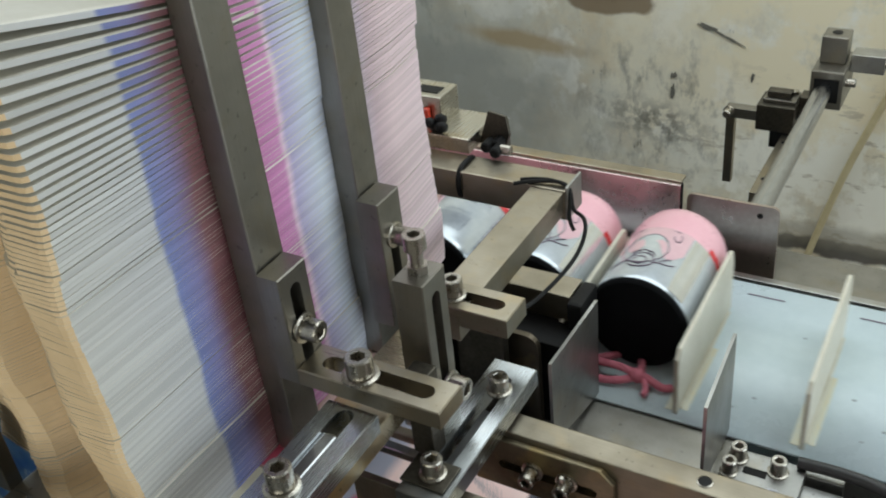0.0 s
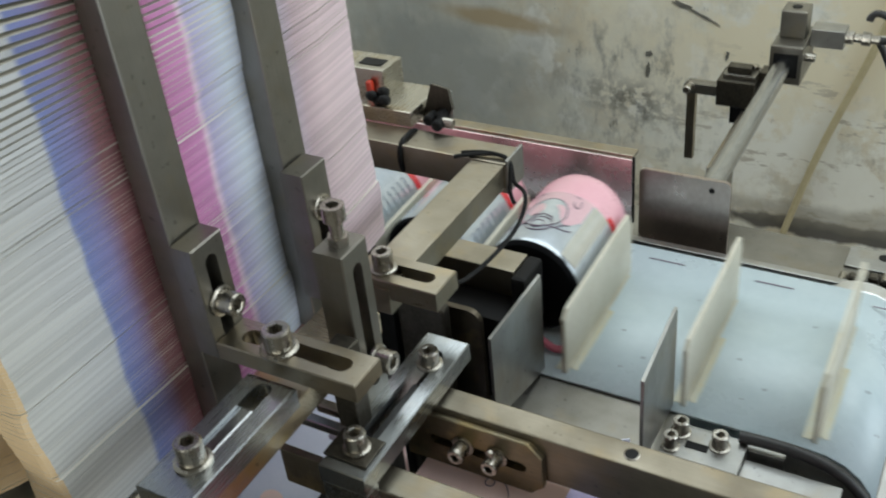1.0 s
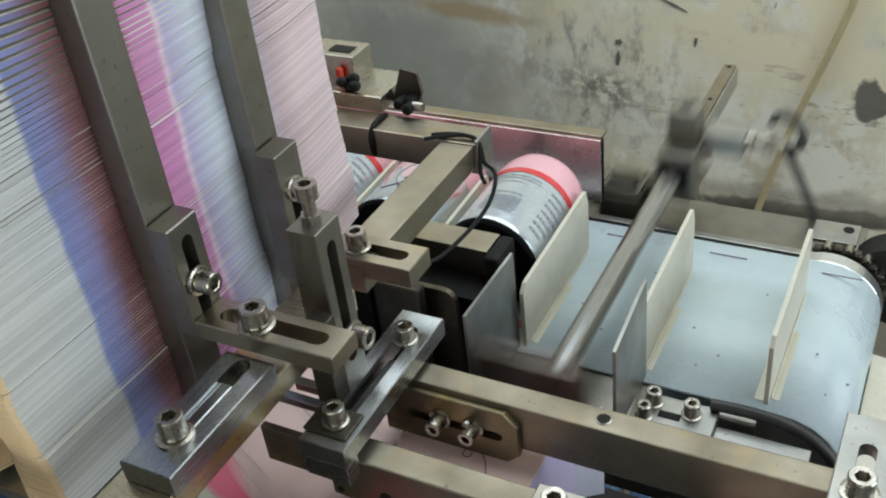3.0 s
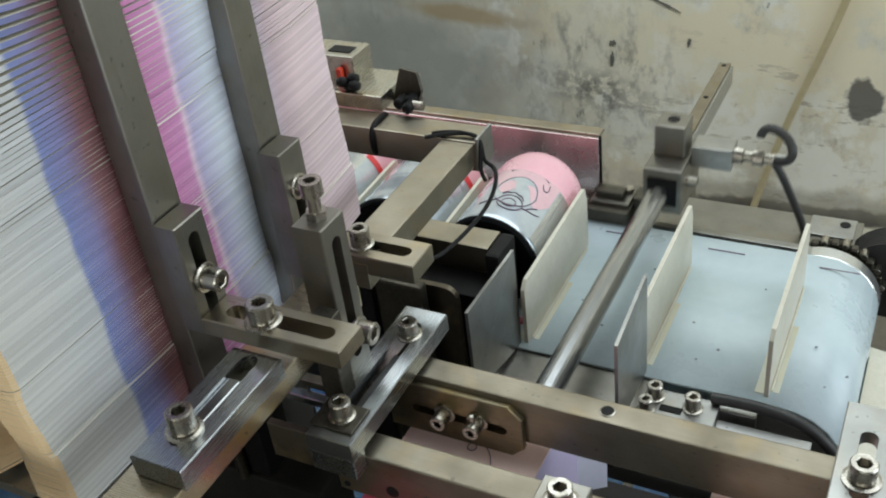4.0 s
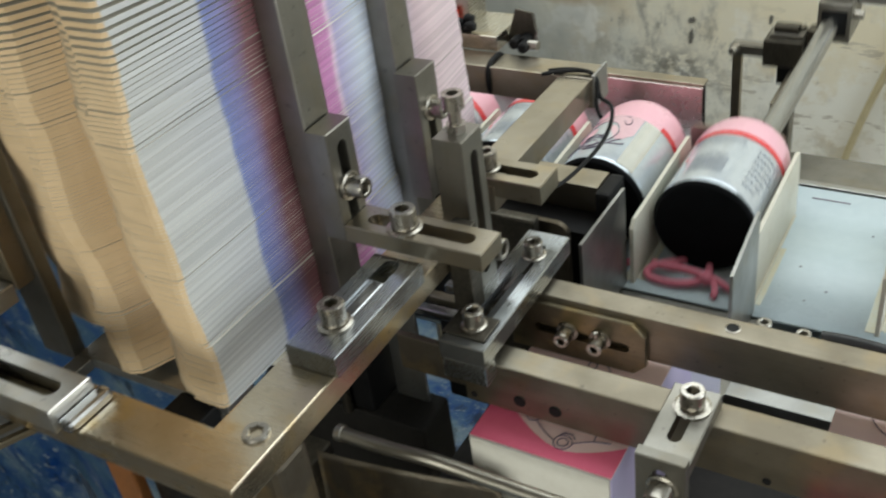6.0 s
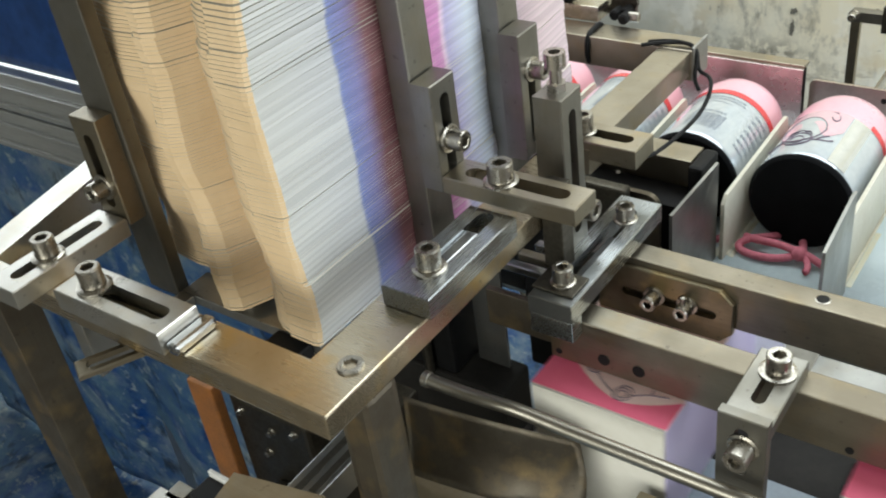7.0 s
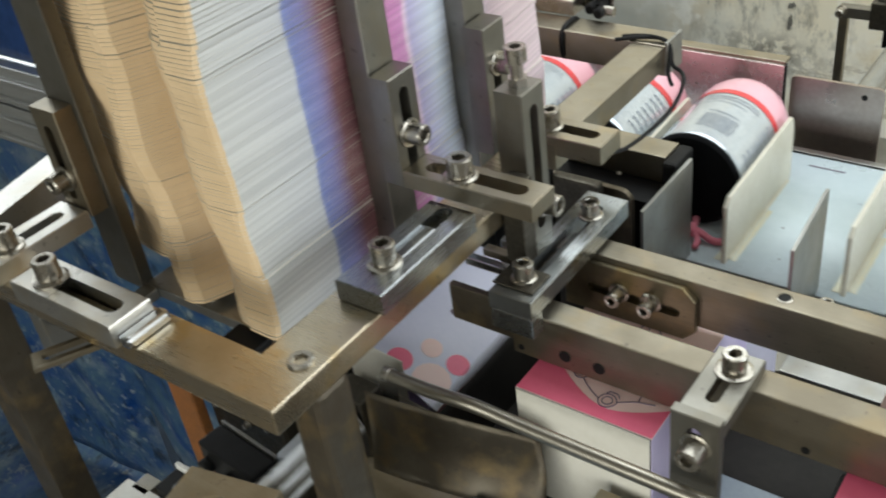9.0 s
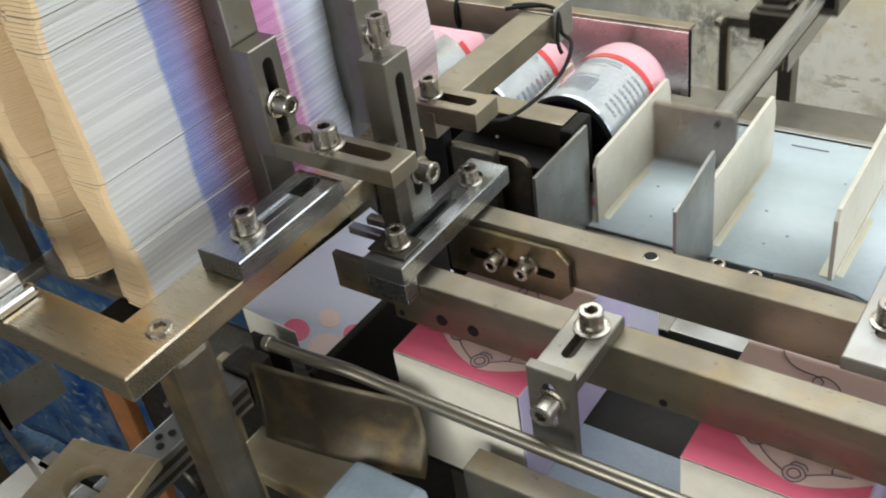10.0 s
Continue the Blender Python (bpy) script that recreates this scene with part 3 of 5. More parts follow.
def corner_bracket(name, x, y, z_foot, foot_len, label):
    """An angle bracket: a slotted foot along x and a slotted upright plate that faces +x."""
    t = thing(name, label, "bracket", "brackets of the magazine")
    part("foot", slotted(bmesh.new(), x + 0.017 + foot_len / 2, y, foot_len, 0.029, z_foot - 0.013, z_foot, foot_len * 0.78, 0.0125, 0.0), STEEL, t)
    m = Matrix(((0, 0, 1, 0), (0, 1, 0, 0), (-1, 0, 0, 0), (0, 0, 0, 1)))
    part("upright_plate", slotted(bmesh.new(), -(z_foot + 0.0285), y, 0.083, 0.029, x, x + 0.017, 0.062, 0.0105, 0.0, m), STEEL_Z, t)
    screw(t, (x + 0.0175, y - 0.001, z_foot + 0.025), "x", r=0.0078, h=0.012, washer=0.0105)
    screw(t, (x + 0.017 + foot_len * 0.40, y - 0.003, z_foot), r=0.0092, h=0.014, washer=0.0128)
    return t


corner_bracket("angle_bracket", -0.3795, 0.3825, 1.088, 0.107, "slotted steel angle bracket clamping a guide bar")


def guide_bar(x0, x1, y0, y1, z0, z1, label):
    t = thing("guide_bar", label, "guide bar", "guide bars of the magazine")
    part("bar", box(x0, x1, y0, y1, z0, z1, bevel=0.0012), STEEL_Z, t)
    part("lug", box(x0 + 0.002, x1 + 0.003, y0 + 0.004, y1 - 0.004, z0 - 0.006, z0, bevel=0.001), DARKSTEEL, t)
    return t


guide_bar(-0.400, -0.381, 0.371, 0.399, 1.000, 1.62, "tall grey steel guide bar beside the blank stack")
guide_bar(-0.403, -0.385, 0.490, 0.517, 1.000, 1.62, "tall grey steel guide bar beside the blank stack")


def post_clamp():
    t = thing("post_clamp", "slotted steel post with a clamp plate and cap screw", "bracket", "brackets of the magazine")
    m = Matrix(((0, 0, 1, 0), (0, 1, 0, 0), (-1, 0, 0, 0), (0, 0, 0, 1)))
    part("upper_plate", slotted(bmesh.new(), -1.092, 0.498, 0.108, 0.029, -0.3835, -0.3650, 0.074, 0.0105, 0.006, m), STEEL_Z, t)
    screw(t, (-0.3650, 0.499, 1.113), "x", r=0.0075, h=0.011, washer=0.010)
    part("post", slotted(bmesh.new(), -1.066, 0.442, 0.130, 0.029, -0.320, -0.297, 0.104, 0.0105, 0.0, m), STEEL_Z, t)
    bm = lathe(bmesh.new(), [(0.0046, 0), (0.0046, 0.017), (0.0078, 0.018), (0.0078, 0.029), (0.0047, 0.029), (0.0044, 0.022), (0, 0.022)], "z", (-0.309, 0.443, 1.131), 20, (4, 5))
    part("cap_screw", bm, SCREW, t, "upright cap screw")
    bm = lathe(bmesh.new(), [(0, 0), (0.0075, 0), (0.0075, 0.006), (0, 0.006)], "z", (-0.309, 0.443, 1.131), 6)
    part("nut", bm, SCREW, t)
    screw(t, (-0.297, 0.446, 1.034), "x", r=0.0085, h=0.012, washer=0.011)
    part("stem", box(-0.305, -0.288, 0.404, 0.4195, 1.0042, 1.0752), DARKSTEEL, t)
    return t


post_clamp()


def cross_clamp():
    """The slotted plate that joins the two long rails."""
    t = thing("cross_clamp", "slotted steel plate clamped across two rails", "clamp")
    m = pose(-0.281, 0.442, 0, 0, 0, 90)
    part("plate", slotted(bmesh.new(), 0, 0, 0.148, 0.036, 0.9885, 1.004, 0.108, 0.0135, 0.004, m), SKYSTEEL, t)
    screw(t, (-0.279, 0.484, 1.004), r=0.0074, h=0.0115, washer=0.0098)
    part("lip", box(-0.2988, -0.2632, 0.3685, 0.3825, 0.9700, 0.9882), SKYSTEEL, t)
    part("shim", box(-0.3005, -0.2665, 0.3765, 0.402, 1.0042, 1.0062, bevel=0.0008), DARKSTEEL, t)
    screw(t, (-0.281, 0.389, 1.0064), r=0.0076, h=0.0125, washer=0.0096)
    part("slot_bar", box(-0.2845, -0.2785, 0.408, 0.468, 0.9890, 0.9965, bevel=0.001), RUBBER, t)
    return t


cross_clamp()


def flange_bracket():
    """The slotted plate that carries the sensor bar."""
    t = thing("bar_bracket", "slotted steel bracket at the end of a flat bar", "bracket", "brackets of the magazine")
    part("plate", slotted(bmesh.new(), -0.3145, 0.517, 0.073, 0.032, 1.040, 1.056, 0.050, 0.012, 0.002), STEEL, t)
    screw(t, (-0.330, 0.515, 1.056), r=0.0080, h=0.014, washer=0.0105)
    return t


flange_bracket()


def l_foot():
    """The angle bracket at the far corner of the magazine, with its foot along y."""
    t = thing("angle_bracket", "slotted steel angle bracket on the frame corner", "bracket", "brackets of the magazine")
    m = pose(-0.589, 0.1935, 0, 0, 0, 90)
    part("foot", slotted(bmesh.new(), 0, 0, 0.102, 0.033, 1.055, 1.070, 0.080, 0.0115, 0.0, m), LITSTEEL, t)
    part("heel", box(-0.650, -0.606, 0.142, 0.164, 1.0555, 1.0695), LITSTEEL, t)
    m = Matrix(((0, 1, 0, 0), (0, 0, -1, 0), (-1, 0, 0, 0), (0, 0, 0, 1)))
    part("upright_plate", slotted(bmesh.new(), -1.107, -0.587, 0.088, 0.030, -0.262, -0.246, 0.062, 0.0105, 0.0, m), STEEL, t)
    screw(t, (-0.587, 0.246, 1.094), "-y", r=0.0078, h=0.012, washer=0.0105)
    screw(t, (-0.587, 0.184, 1.070), h=0.0145, washer=0.0125)
    return t


l_foot()
guide_bar(-0.602, -0.567, 0.2625, 0.2745, 0.985, 1.62, "tall grey steel guide bar at the magazine corner")


def tab_plate():
    t = thing("clamp_block", "slotted steel clamp block on the front arm", "clamp", "clamps of the magazine")
    part("block", slotted(bmesh.new(), -0.491, 0.1745, 0.108, 0.034, 1.0552, 1.072, 0.082, 0.0135, 0.003), LITSTEEL, t)
    part("slot_floor", box(-0.522, -0.455, 0.169, 0.180, 1.0552, 1.0605, bevel=0.0005), BRONZE, t)
    screw(t, (-0.519, 0.1735, 1.072), h=0.0150, washer=0.0125)
    part("slide", box(-0.4365, -0.426, 0.160, 0.196, 1.0552, 1.0635, bevel=0.003), CHROME, t)
    return t


tab_plate()

# ---- the stack of carton blanks ----
STACK_X, STACK_Y0, STACK_Y1, STACK_Z0, STACK_Z1 = -0.402, 0.252, 0.624, 1.000, 1.312


def blank_stack():
    """Blanks piled flat: tight below, with air between them towards the top."""
    t = thing("carton_stack", "tall stack of flat printed carton blanks with tan cut edges", "cartons")
    rnd = random.Random(4)
    # the front outline of a blank: two flaps, a shallow dip and a deep notch
    front = [(0.0, 0.004), (-0.002, 0.001), (-0.006, 0.0), (-0.028, 0.0), (-0.031, 0.003), (-0.040, 0.005), (-0.050, 0.011), (-0.058, 0.022), (-0.065, 0.033), (-0.071, 0.032), (-0.077, 0.018), (-0.083, 0.006), (-0.092, 0.001),
             (-0.100, 0.001), (-0.105, 0.005), (-0.110, 0.075), (-0.124, 0.078), (-0.129, 0.046), (-0.134, 0.037), (-0.145, 0.033), (-0.165, 0.032), (-0.185, 0.036), (-0.205, 0.042)]
    length = STACK_Y1 - STACK_Y0
    z, i, drift, lean = STACK_Z0, 0, 0.0, 0.0
    while z < STACK_Z1:
        top = (z - STACK_Z0) / (STACK_Z1 - STACK_Z0)
        loose = min(max((top - 0.52) / 0.40, 0.0), 1.0)
        pitch = 0.0023 + 0.0017 * loose
        th = pitch * (rnd.uniform(0.935, 0.965) - 0.10 * loose)
        if i % rnd.choice((17, 23, 29)) == 0:
            lean = rnd.uniform(-0.0019, 0.0019)
            pitch += 0.0006
        drift = 0.7 * drift + rnd.uniform(-0.0002, 0.0002)
        dx, dy = drift + lean + 0.0015 * math.sin(top * 9.0), rnd.uniform(-0.00025, 0.00025) + 0.3 * lean + 0.002 * math.sin(top * 7.0 + 1)
        wave = [0.0022 * math.sin(z * 62 + x * 30) * (0.4 + 6.0 * abs(x)) + 0.0006 * math.sin(z * 40 + x * 40) + 0.0003 * math.sin(z * 131 + x * 130) + rnd.uniform(-0.00012, 0.00012) for x, y in front]
        outline = [(x + dx, STACK_Y0 + y + dy + w) for (x, y), w in zip(front, wave)]
        outline += [(-0.215 + dx, STACK_Y0 + 0.062), (-0.215 + dx, STACK_Y1), (-0.004 + dx, STACK_Y1 + dy)]
        ys = [STACK_Y1 - length * k / 8 for k in range(1, 8)]
        outline += [(dx - 0.0006 * math.sin(k * 1.7 + i * 0.13), y) for k, y in enumerate(ys)]
        m = len(outline)
        bow = [0.0015 * math.cos((y - STACK_Y0) / length * 2 * math.pi) + 0.048 * (max(0.0, top - 0.76) / 0.24) ** 2 * (1 - min(max((y - STACK_Y0) / length, 0.0), 1.0)) ** 2 for x, y in outline]
        verts = [(STACK_X + x, y, z + dz + w) for dz in (0.0, th) for (x, y), w in zip(outline, bow)]
        faces = [(k, (k + 1) % m, m + (k + 1) % m, m + k) for k in range(m)]
        mats = [1 if k < len(front) else 0 for k in range(m)]
        faces += [tuple(range(m, 2 * m)), tuple(reversed(range(m)))]
        mats += [2, 2]
        me = bpy.data.meshes.new("carton_blank")
        me.from_pydata(verts, [], faces)
        for x in (PRINTED, KRAFT, BOXWHITE):
            me.materials.append(x)
        me.polygons.foreach_set("material_index", mats)
        new("carton_blank", me).parent = t
        z += pitch
        i += 1
    return t


blank_stack()


# ---- the rails over the carton track ----
def long_rail(name, y0, y1, z0, z1, xl, holes, face_holes, label):
    t = thing(name, label, "rail", "rails over the carton track")
    part("rail", box(xl, 1.25, y0, y1, z0, z1, bevel=0.0012), RAILSTEEL, t)
    for x in holes:
        part("hole", cylinder(bmesh.new(), 0.0046, 0, 0.0008, "z", (x, (y0 + y1) / 2, z1), 18, 0.0002), BLACK, t, "tapped hole")
        part("hole_rim", lathe(bmesh.new(), [(0.0046, 0), (0.0058, 0), (0.0057, 0.0004), (0.0047, 0.0008)], "z", (x, (y0 + y1) / 2, z1), 18), SCREW, t)
    for x, z, r in face_holes:
        part("hole", cylinder(bmesh.new(), r * 1.1, 0, 0.0008, "-y", (x, y0, z), 18, 0.0002), BLACK, t, "drilled hole")
    return t


long_rail("long_rail", 0.466, 0.487, 0.942, 0.9835, -0.272, (-0.121, 0.19), (), "long brushed steel rail with tapped holes")
long_rail("long_rail", 0.383, 0.406, 0.937, 0.9795, -0.292, (), ((-0.247, 0.950, 0.0044), (-0.219, 0.950, 0.0044), (-0.070, 0.9435, 0.0026), (-0.285, 0.944, 0.0024)), "long brushed steel rail with drilled holes")
def step_plate():
    t = thing("stop_plate", "dark slotted steel plate screwed to the rail", "plate")
    m = Matrix(((1, 0, 0, 0), (0, 0, -1, 0), (0, 1, 0, 0), (0, 0, 0, 1)))
    bm = slotted(bmesh.new(), -0.236, 0.954, 0.112, 0.048, -0.4655, -0.4605, 0.078, 0.0085, 0.004, m, cut=0.010)
    part("plate", bm, BRONZE, t)
    screw(t, (-0.243, 0.4605, 0.957), "-y", r=0.0062, h=0.012, washer=0.0086)
    screw(t, (-0.216, 0.4605, 0.957), "-y", r=0.0062, h=0.012, washer=0.0086)
    part("pin", cylinder(bmesh.new(), 0.002, 0, 0.008, "z", (-0.216, 0.452, 0.962), 12), SCREW, t)
    return t


step_plate()


def hanger(x, y, label):
    """An angle bracket that hangs from the front rail and holds the guide rod."""
    t = thing("rod_hanger", label, "bracket", "hangers of the guide rod")
    m = pose(x, y - 0.0165, 0, 0, 0, 90)
    part("top_plate", slotted(bmesh.new(), 0, 0, 0.067, 0.032, 0.9800, 0.9910, 0.042, 0.0095, 0.002, m), STEEL_Z, t)
    m = Matrix(((0, 1, 0, x), (0, 0, -1, 0), (-1, 0, 0, 0), (0, 0, 0, 1)))
    part("drop_plate", slotted(bmesh.new(), -0.956, 0, 0.082, 0.032, -(y - 0.0502), -(y - 0.0582), 0.040, 0.0095, -0.012, m), STEEL_Z, t)
    screw(t, (x + 0.002, y - 0.002, 0.991), r=0.0082, h=0.013, washer=0.0125)
    screw(t, (x + 0.002, y - 0.0582, 0.974), "-y", r=0.0078, h=0.014, washer=0.0105)
    return t


hanger(-0.122, 0.385, "small steel angle bracket hanging from the rail")
hanger(0.42, 0.385, "small steel angle bracket hanging from the rail")


def end_bolt():
    t = thing("slotted_tab", "slotted steel tab with a socket screw on the rail", "bracket")
    m = pose(0.045, 0.475, 0, 0, 0, 90)
    part("tab", slotted(bmesh.new(), 0, 0, 0.110, 0.034, 0.984, 0.994, 0.060, 0.011, 0.0, m), SHEET, t)
    screw(t, (0.045, 0.462, 0.994))
    return t


end_bolt()


def guide_rod():
    t = thing("guide_rod", "bent round steel rod guiding the cartons", "guide rod")
    tube("rod", [(-0.352, 0.304, 0.951), (-0.32, 0.304, 0.951), (-0.295, 0.3045, 0.953), (-0.275, 0.306, 0.9535), (-0.25, 0.308, 0.950), (-0.20, 0.308, 0.949), (0.2, 0.308, 0.950), (0.9, 0.308, 0.950)], 0.0052, ROD, t)
    part("end", cylinder(bmesh.new(), 0.0062, -0.355, -0.349, "x", (0, 0.304, 0.951), 20), SCREW, t)
    return t


guide_rod()


def deflector():
    """A bent sheet that folds the carton flaps in."""
    t = thing("flap_deflector", "dark bent sheet steel plate folding the carton flaps", "guide plate")
    bm = bmesh.new()
    nu, nv = 24, 10
    grid = []
    for i in range(nu + 1):
        u = i / nu
        row = []
        for j in range(nv + 1):
            v = j / nv
            x = -0.377 + 0.135 * u + 0.010 * v * u
            y = 0.300 + 0.034 * u * u - 0.004 * v - 0.030 * max(0.0, v - 0.45) ** 1.6 * (0.35 + u)
            z = 0.927 + 0.014 * u - 0.030 * u * u - v * (0.080 - 0.016 * u) + 0.012 * max(0.0, v - 0.7) * u
            row.append(bm.verts.new((x, y, z)))
        grid.append(row)
    for i in range(nu):
        for j in range(nv):
            bm.faces.new((grid[i][j], grid[i + 1][j], grid[i + 1][j + 1], grid[i][j + 1]))
    bmesh.ops.solidify(bm, geom=bm.faces[:], thickness=0.002)
    part("plate", bm, DARKSHEET, t, "", True)
    part("foot", box(-0.392, -0.272, 0.262, 0.329, 0.829, 0.845, bevel=0.003), TANPLATE, t)
    part("stay", box(-0.378, -0.362, 0.306, 0.328, 0.600, 0.829), STEEL_Z, t)
    return t


deflector()


# ---- the roll conveyor ----
BELT_Z, PITCH, DRUM_X, DRUM_R = 0.828, 0.117, -0.032, 0.060
LOOP = 30 * PITCH
BELT_L = (LOOP - 2 * math.pi * DRUM_R) / 2
TAIL_X = DRUM_X - BELT_L
STATION_X, STATION_Y, ROLL_R, ROLL_Z = -0.222, 0.742, 0.0525, 0.8815


def loop_pose(s):
    """A place on the belt's outer face at s metres along its loop."""
    s %= LOOP
    half = math.pi * DRUM_R
    if s < BELT_L:
        return pose(TAIL_X + s, 0, BELT_Z)
    s -= BELT_L
    if s < half:
        a = s / DRUM_R
        return pose(DRUM_X + DRUM_R * math.sin(a), 0, BELT_Z - DRUM_R + DRUM_R * math.cos(a), 0, math.degrees(a), 0)
    s -= half
    if s < BELT_L:
        return pose(DRUM_X - s, 0, BELT_Z - 2 * DRUM_R, 0, 180, 0)
    s -= BELT_L
    a = s / DRUM_R
    return pose(TAIL_X - DRUM_R * math.sin(a), 0, BELT_Z - DRUM_R - DRUM_R * math.cos(a), 0, 180 + math.degrees(a), 0)


def conveyor():
    t = thing("belt_conveyor", "pale blue belt conveyor carrying the wrapped rolls", "conveyor")
    bm = bmesh.new()
    n = 200
    rows = []
    for k in range(n):
        m = loop_pose(LOOP * k / n)
        rows.append([bm.verts.new(m @ Vector((0, y, z))) for y, z in ((0.684, 0), (0.925, 0), (0.925, -0.003), (0.684, -0.003))])
    for k in range(n):
        a, b = rows[k], rows[(k + 1) % n]
        for j in range(4):
            bm.faces.new((a[j], b[j], b[(j + 1) % 4], a[(j + 1) % 4]))
    part("belt", bm, BELT, t, "", True)
    d = part("drum", cylinder(bmesh.new(), DRUM_R - 0.004, -0.935, -0.676, "-y", (DRUM_X, 0, BELT_Z - DRUM_R), 40), SHEET, t)
    part("shaft", cylinder(bmesh.new(), 0.011, -1.02, -0.60, "-y", (DRUM_X, 0, BELT_Z - DRUM_R), 20), CHROME, d)
    part("drum", cylinder(bmesh.new(), DRUM_R - 0.004, -0.935, -0.676, "-y", (TAIL_X, 0, BELT_Z - DRUM_R), 40), SHEET, t)
    part("side_plate", box(TAIL_X, -0.05, 0.668, 0.678, BELT_Z - 0.10, BELT_Z - 0.006), SHEET, t)
    part("side_plate", box(TAIL_X, -0.05, 0.940, 0.950, BELT_Z - 0.10, BELT_Z - 0.006), SHEET, t)
    part("deck_plate", box(TAIL_X, -0.005, 0.952, 1.045, 0.792, 0.800), STEEL_Z, t)
    part("pulley", lathe(bmesh.new(), [(0, 0.0)] + [(r, 0.004 * k + d) for k in range(9) for r, d in ((0.040, 0.0), (0.050, 0.0008), (0.050, 0.0026), (0.040, 0.0034))] + [(0, 0.036)], "+y", (0.034, 0.972, BELT_Z - DRUM_R + 0.008), 36), RUBBER, t, "black ribbed pulley")
    part("bolt_hole", cylinder(bmesh.new(), 0.006, 0, 0.0008, "z", (-0.024, 1.030, 0.8032), 16, 0.0002), BLACK, t)
    part("tab", box(-0.062, -0.012, 1.003, 1.043, 0.8004, 0.803), SHEET, t)
    for x in (-0.5, -1.3):
        part("leg", box(x - 0.02, x + 0.02, 0.955, 0.995, FLOOR_Z, 0.792), STEEL_Z, t)
    part("leg", box(-0.10, -0.06, 0.955, 0.995, FLOOR_Z, 0.792), STEEL_Z, t)
    # sprocket, chain and the guide strip by the near edge
    s = part("sprocket", lathe(bmesh.new(), [(0, 0), (0.030, 0), (0.046, 0.002), (0.046, 0.010), (0.030, 0.012), (0, 0.012)], "-y", (DRUM_X + 0.005, 0.975, BELT_Z - DRUM_R), 36), CHROME, t)
    for k in range(30):
        a = 2 * math.pi * k / 30
        part("chain_link", box(DRUM_X + 0.005 + 0.050 * math.sin(a) - 0.005, DRUM_X + 0.005 + 0.050 * math.sin(a) + 0.005, 0.960, 0.972, BELT_Z - DRUM_R + 0.050 * math.cos(a) - 0.005, BELT_Z - DRUM_R + 0.050 * math.cos(a) + 0.005, bevel=0.002, seg=1), DARKSTEEL, s)
    for k in range(15):
        a = 2 * math.pi * (k + 0.5) / 15
        part("chain_roller", cylinder(bmesh.new(), 0.0038, -0.9745, -0.9590, "-y", (DRUM_X + 0.005 + 0.0535 * math.sin(a), 0, BELT_Z - DRUM_R + 0.0535 * math.cos(a)), 10, 0.0008), SCREW, s)
    part("belt_lip", lathe(bmesh.new(), [(DRUM_R - 0.010, 0.926), (DRUM_R - 0.0015, 0.926), (DRUM_R - 0.0005, 0.928), (DRUM_R - 0.0005, 0.944), (DRUM_R - 0.010, 0.945)], "+y", (DRUM_X, 0, BELT_Z - DRUM_R), 48), ALU, t, "bright drum rim")
    tube("edge_strip", [(-0.09, 0.672, 0.831), (-0.07, 0.672, 0.833), (-0.04, 0.672, 0.833), (-0.012, 0.671, 0.827), (0.012, 0.670, 0.812), (0.028, 0.669, 0.788), (0.032, 0.668, 0.760)], 0.0055, RUBBER, t)
    return t


conveyor()


def edge_block():
    t = thing("screw_block", "small steel block with three socket screws", "bracket")
    part("block", box(-0.150, -0.082, 0.632, 0.672, 0.812, 0.826), SHEET, t)
    screw(t, (-0.143, 0.642, 0.826), r=0.0066, washer=0.0082)
    screw(t, (-0.140, 0.662, 0.826), r=0.0072, washer=0.0094)
    screw(t, (-0.104, 0.658, 0.826), r=0.0072, washer=0.0094)
    part("slot", box(-0.132, -0.112, 0.646, 0.654, 0.8262, 0.8268, bevel=0), BLACK, t)
    part("tongue", box(-0.082, 0.00, 0.626, 0.660, 0.806, 0.818), SHEET, t)
    return t


edge_block()

FLIGHTS = []


def make_flight():
    t = thing("belt_flight", "thin cream plastic divider standing on the belt", "divider", "dividers on the belt")
    bm = bmesh.new()
    outline = [(0.692, 0.0), (0.872, 0.0), (0.872, 0.060), (0.866, 0.078), (0.858, 0.0785), (0.700, 0.074), (0.692, 0.066)]
    a = [bm.verts.new((-0.002, y, z)) for y, z in outline]
    b = [bm.verts.new((0.002, y, z)) for y, z in outline]
    bm.faces.new(a)
    bm.faces.new(list(reversed(b)))
    for k in range(len(outline)):
        k2 = (k + 1) % len(outline)
        bm.faces.new((a[k], a[k2], b[k2], b[k]))
    part("blade", bm, FLIGHT, t)
    part("foot", box(0.002, 0.0045, 0.70, 0.865, 0.0, 0.002, bevel=0.001, seg=1), FLIGHT, t)
    part("glue_bead", box(-0.011, -0.0018, 0.695, 0.850, 0.0, 0.0008, bevel=0.0004, seg=1), GLUE, t, "yellowed glue bead")
    part("glue_bead", box(0.0046, 0.010, 0.700, 0.800, 0.0, 0.0006, bevel=0.0003, seg=1), GLUE, t, "yellowed glue bead")
    part("notch", box(0.012, 0.052, 0.9035, 0.9052, 0.0002, 0.0006, bevel=0), LINE, t, "dark cut line in the belt edge")
    for dx, dy, r in ((0.030, 0.775, 0.0016), (0.046, 0.722, 0.0013), (0.062, 0.742, 0.0017), (0.085, 0.850, 0.0012)):
        part("speck", cylinder(bmesh.new(), r, 0.0, 0.0006, "z", (dx, dy, 0.0), 8, 0.0002), INK, t)
    return t


FLIGHTS.append(make_flight())
for _ in range(29):
    FLIGHTS.append(copy_thing(FLIGHTS[0], Matrix.Identity(4)))


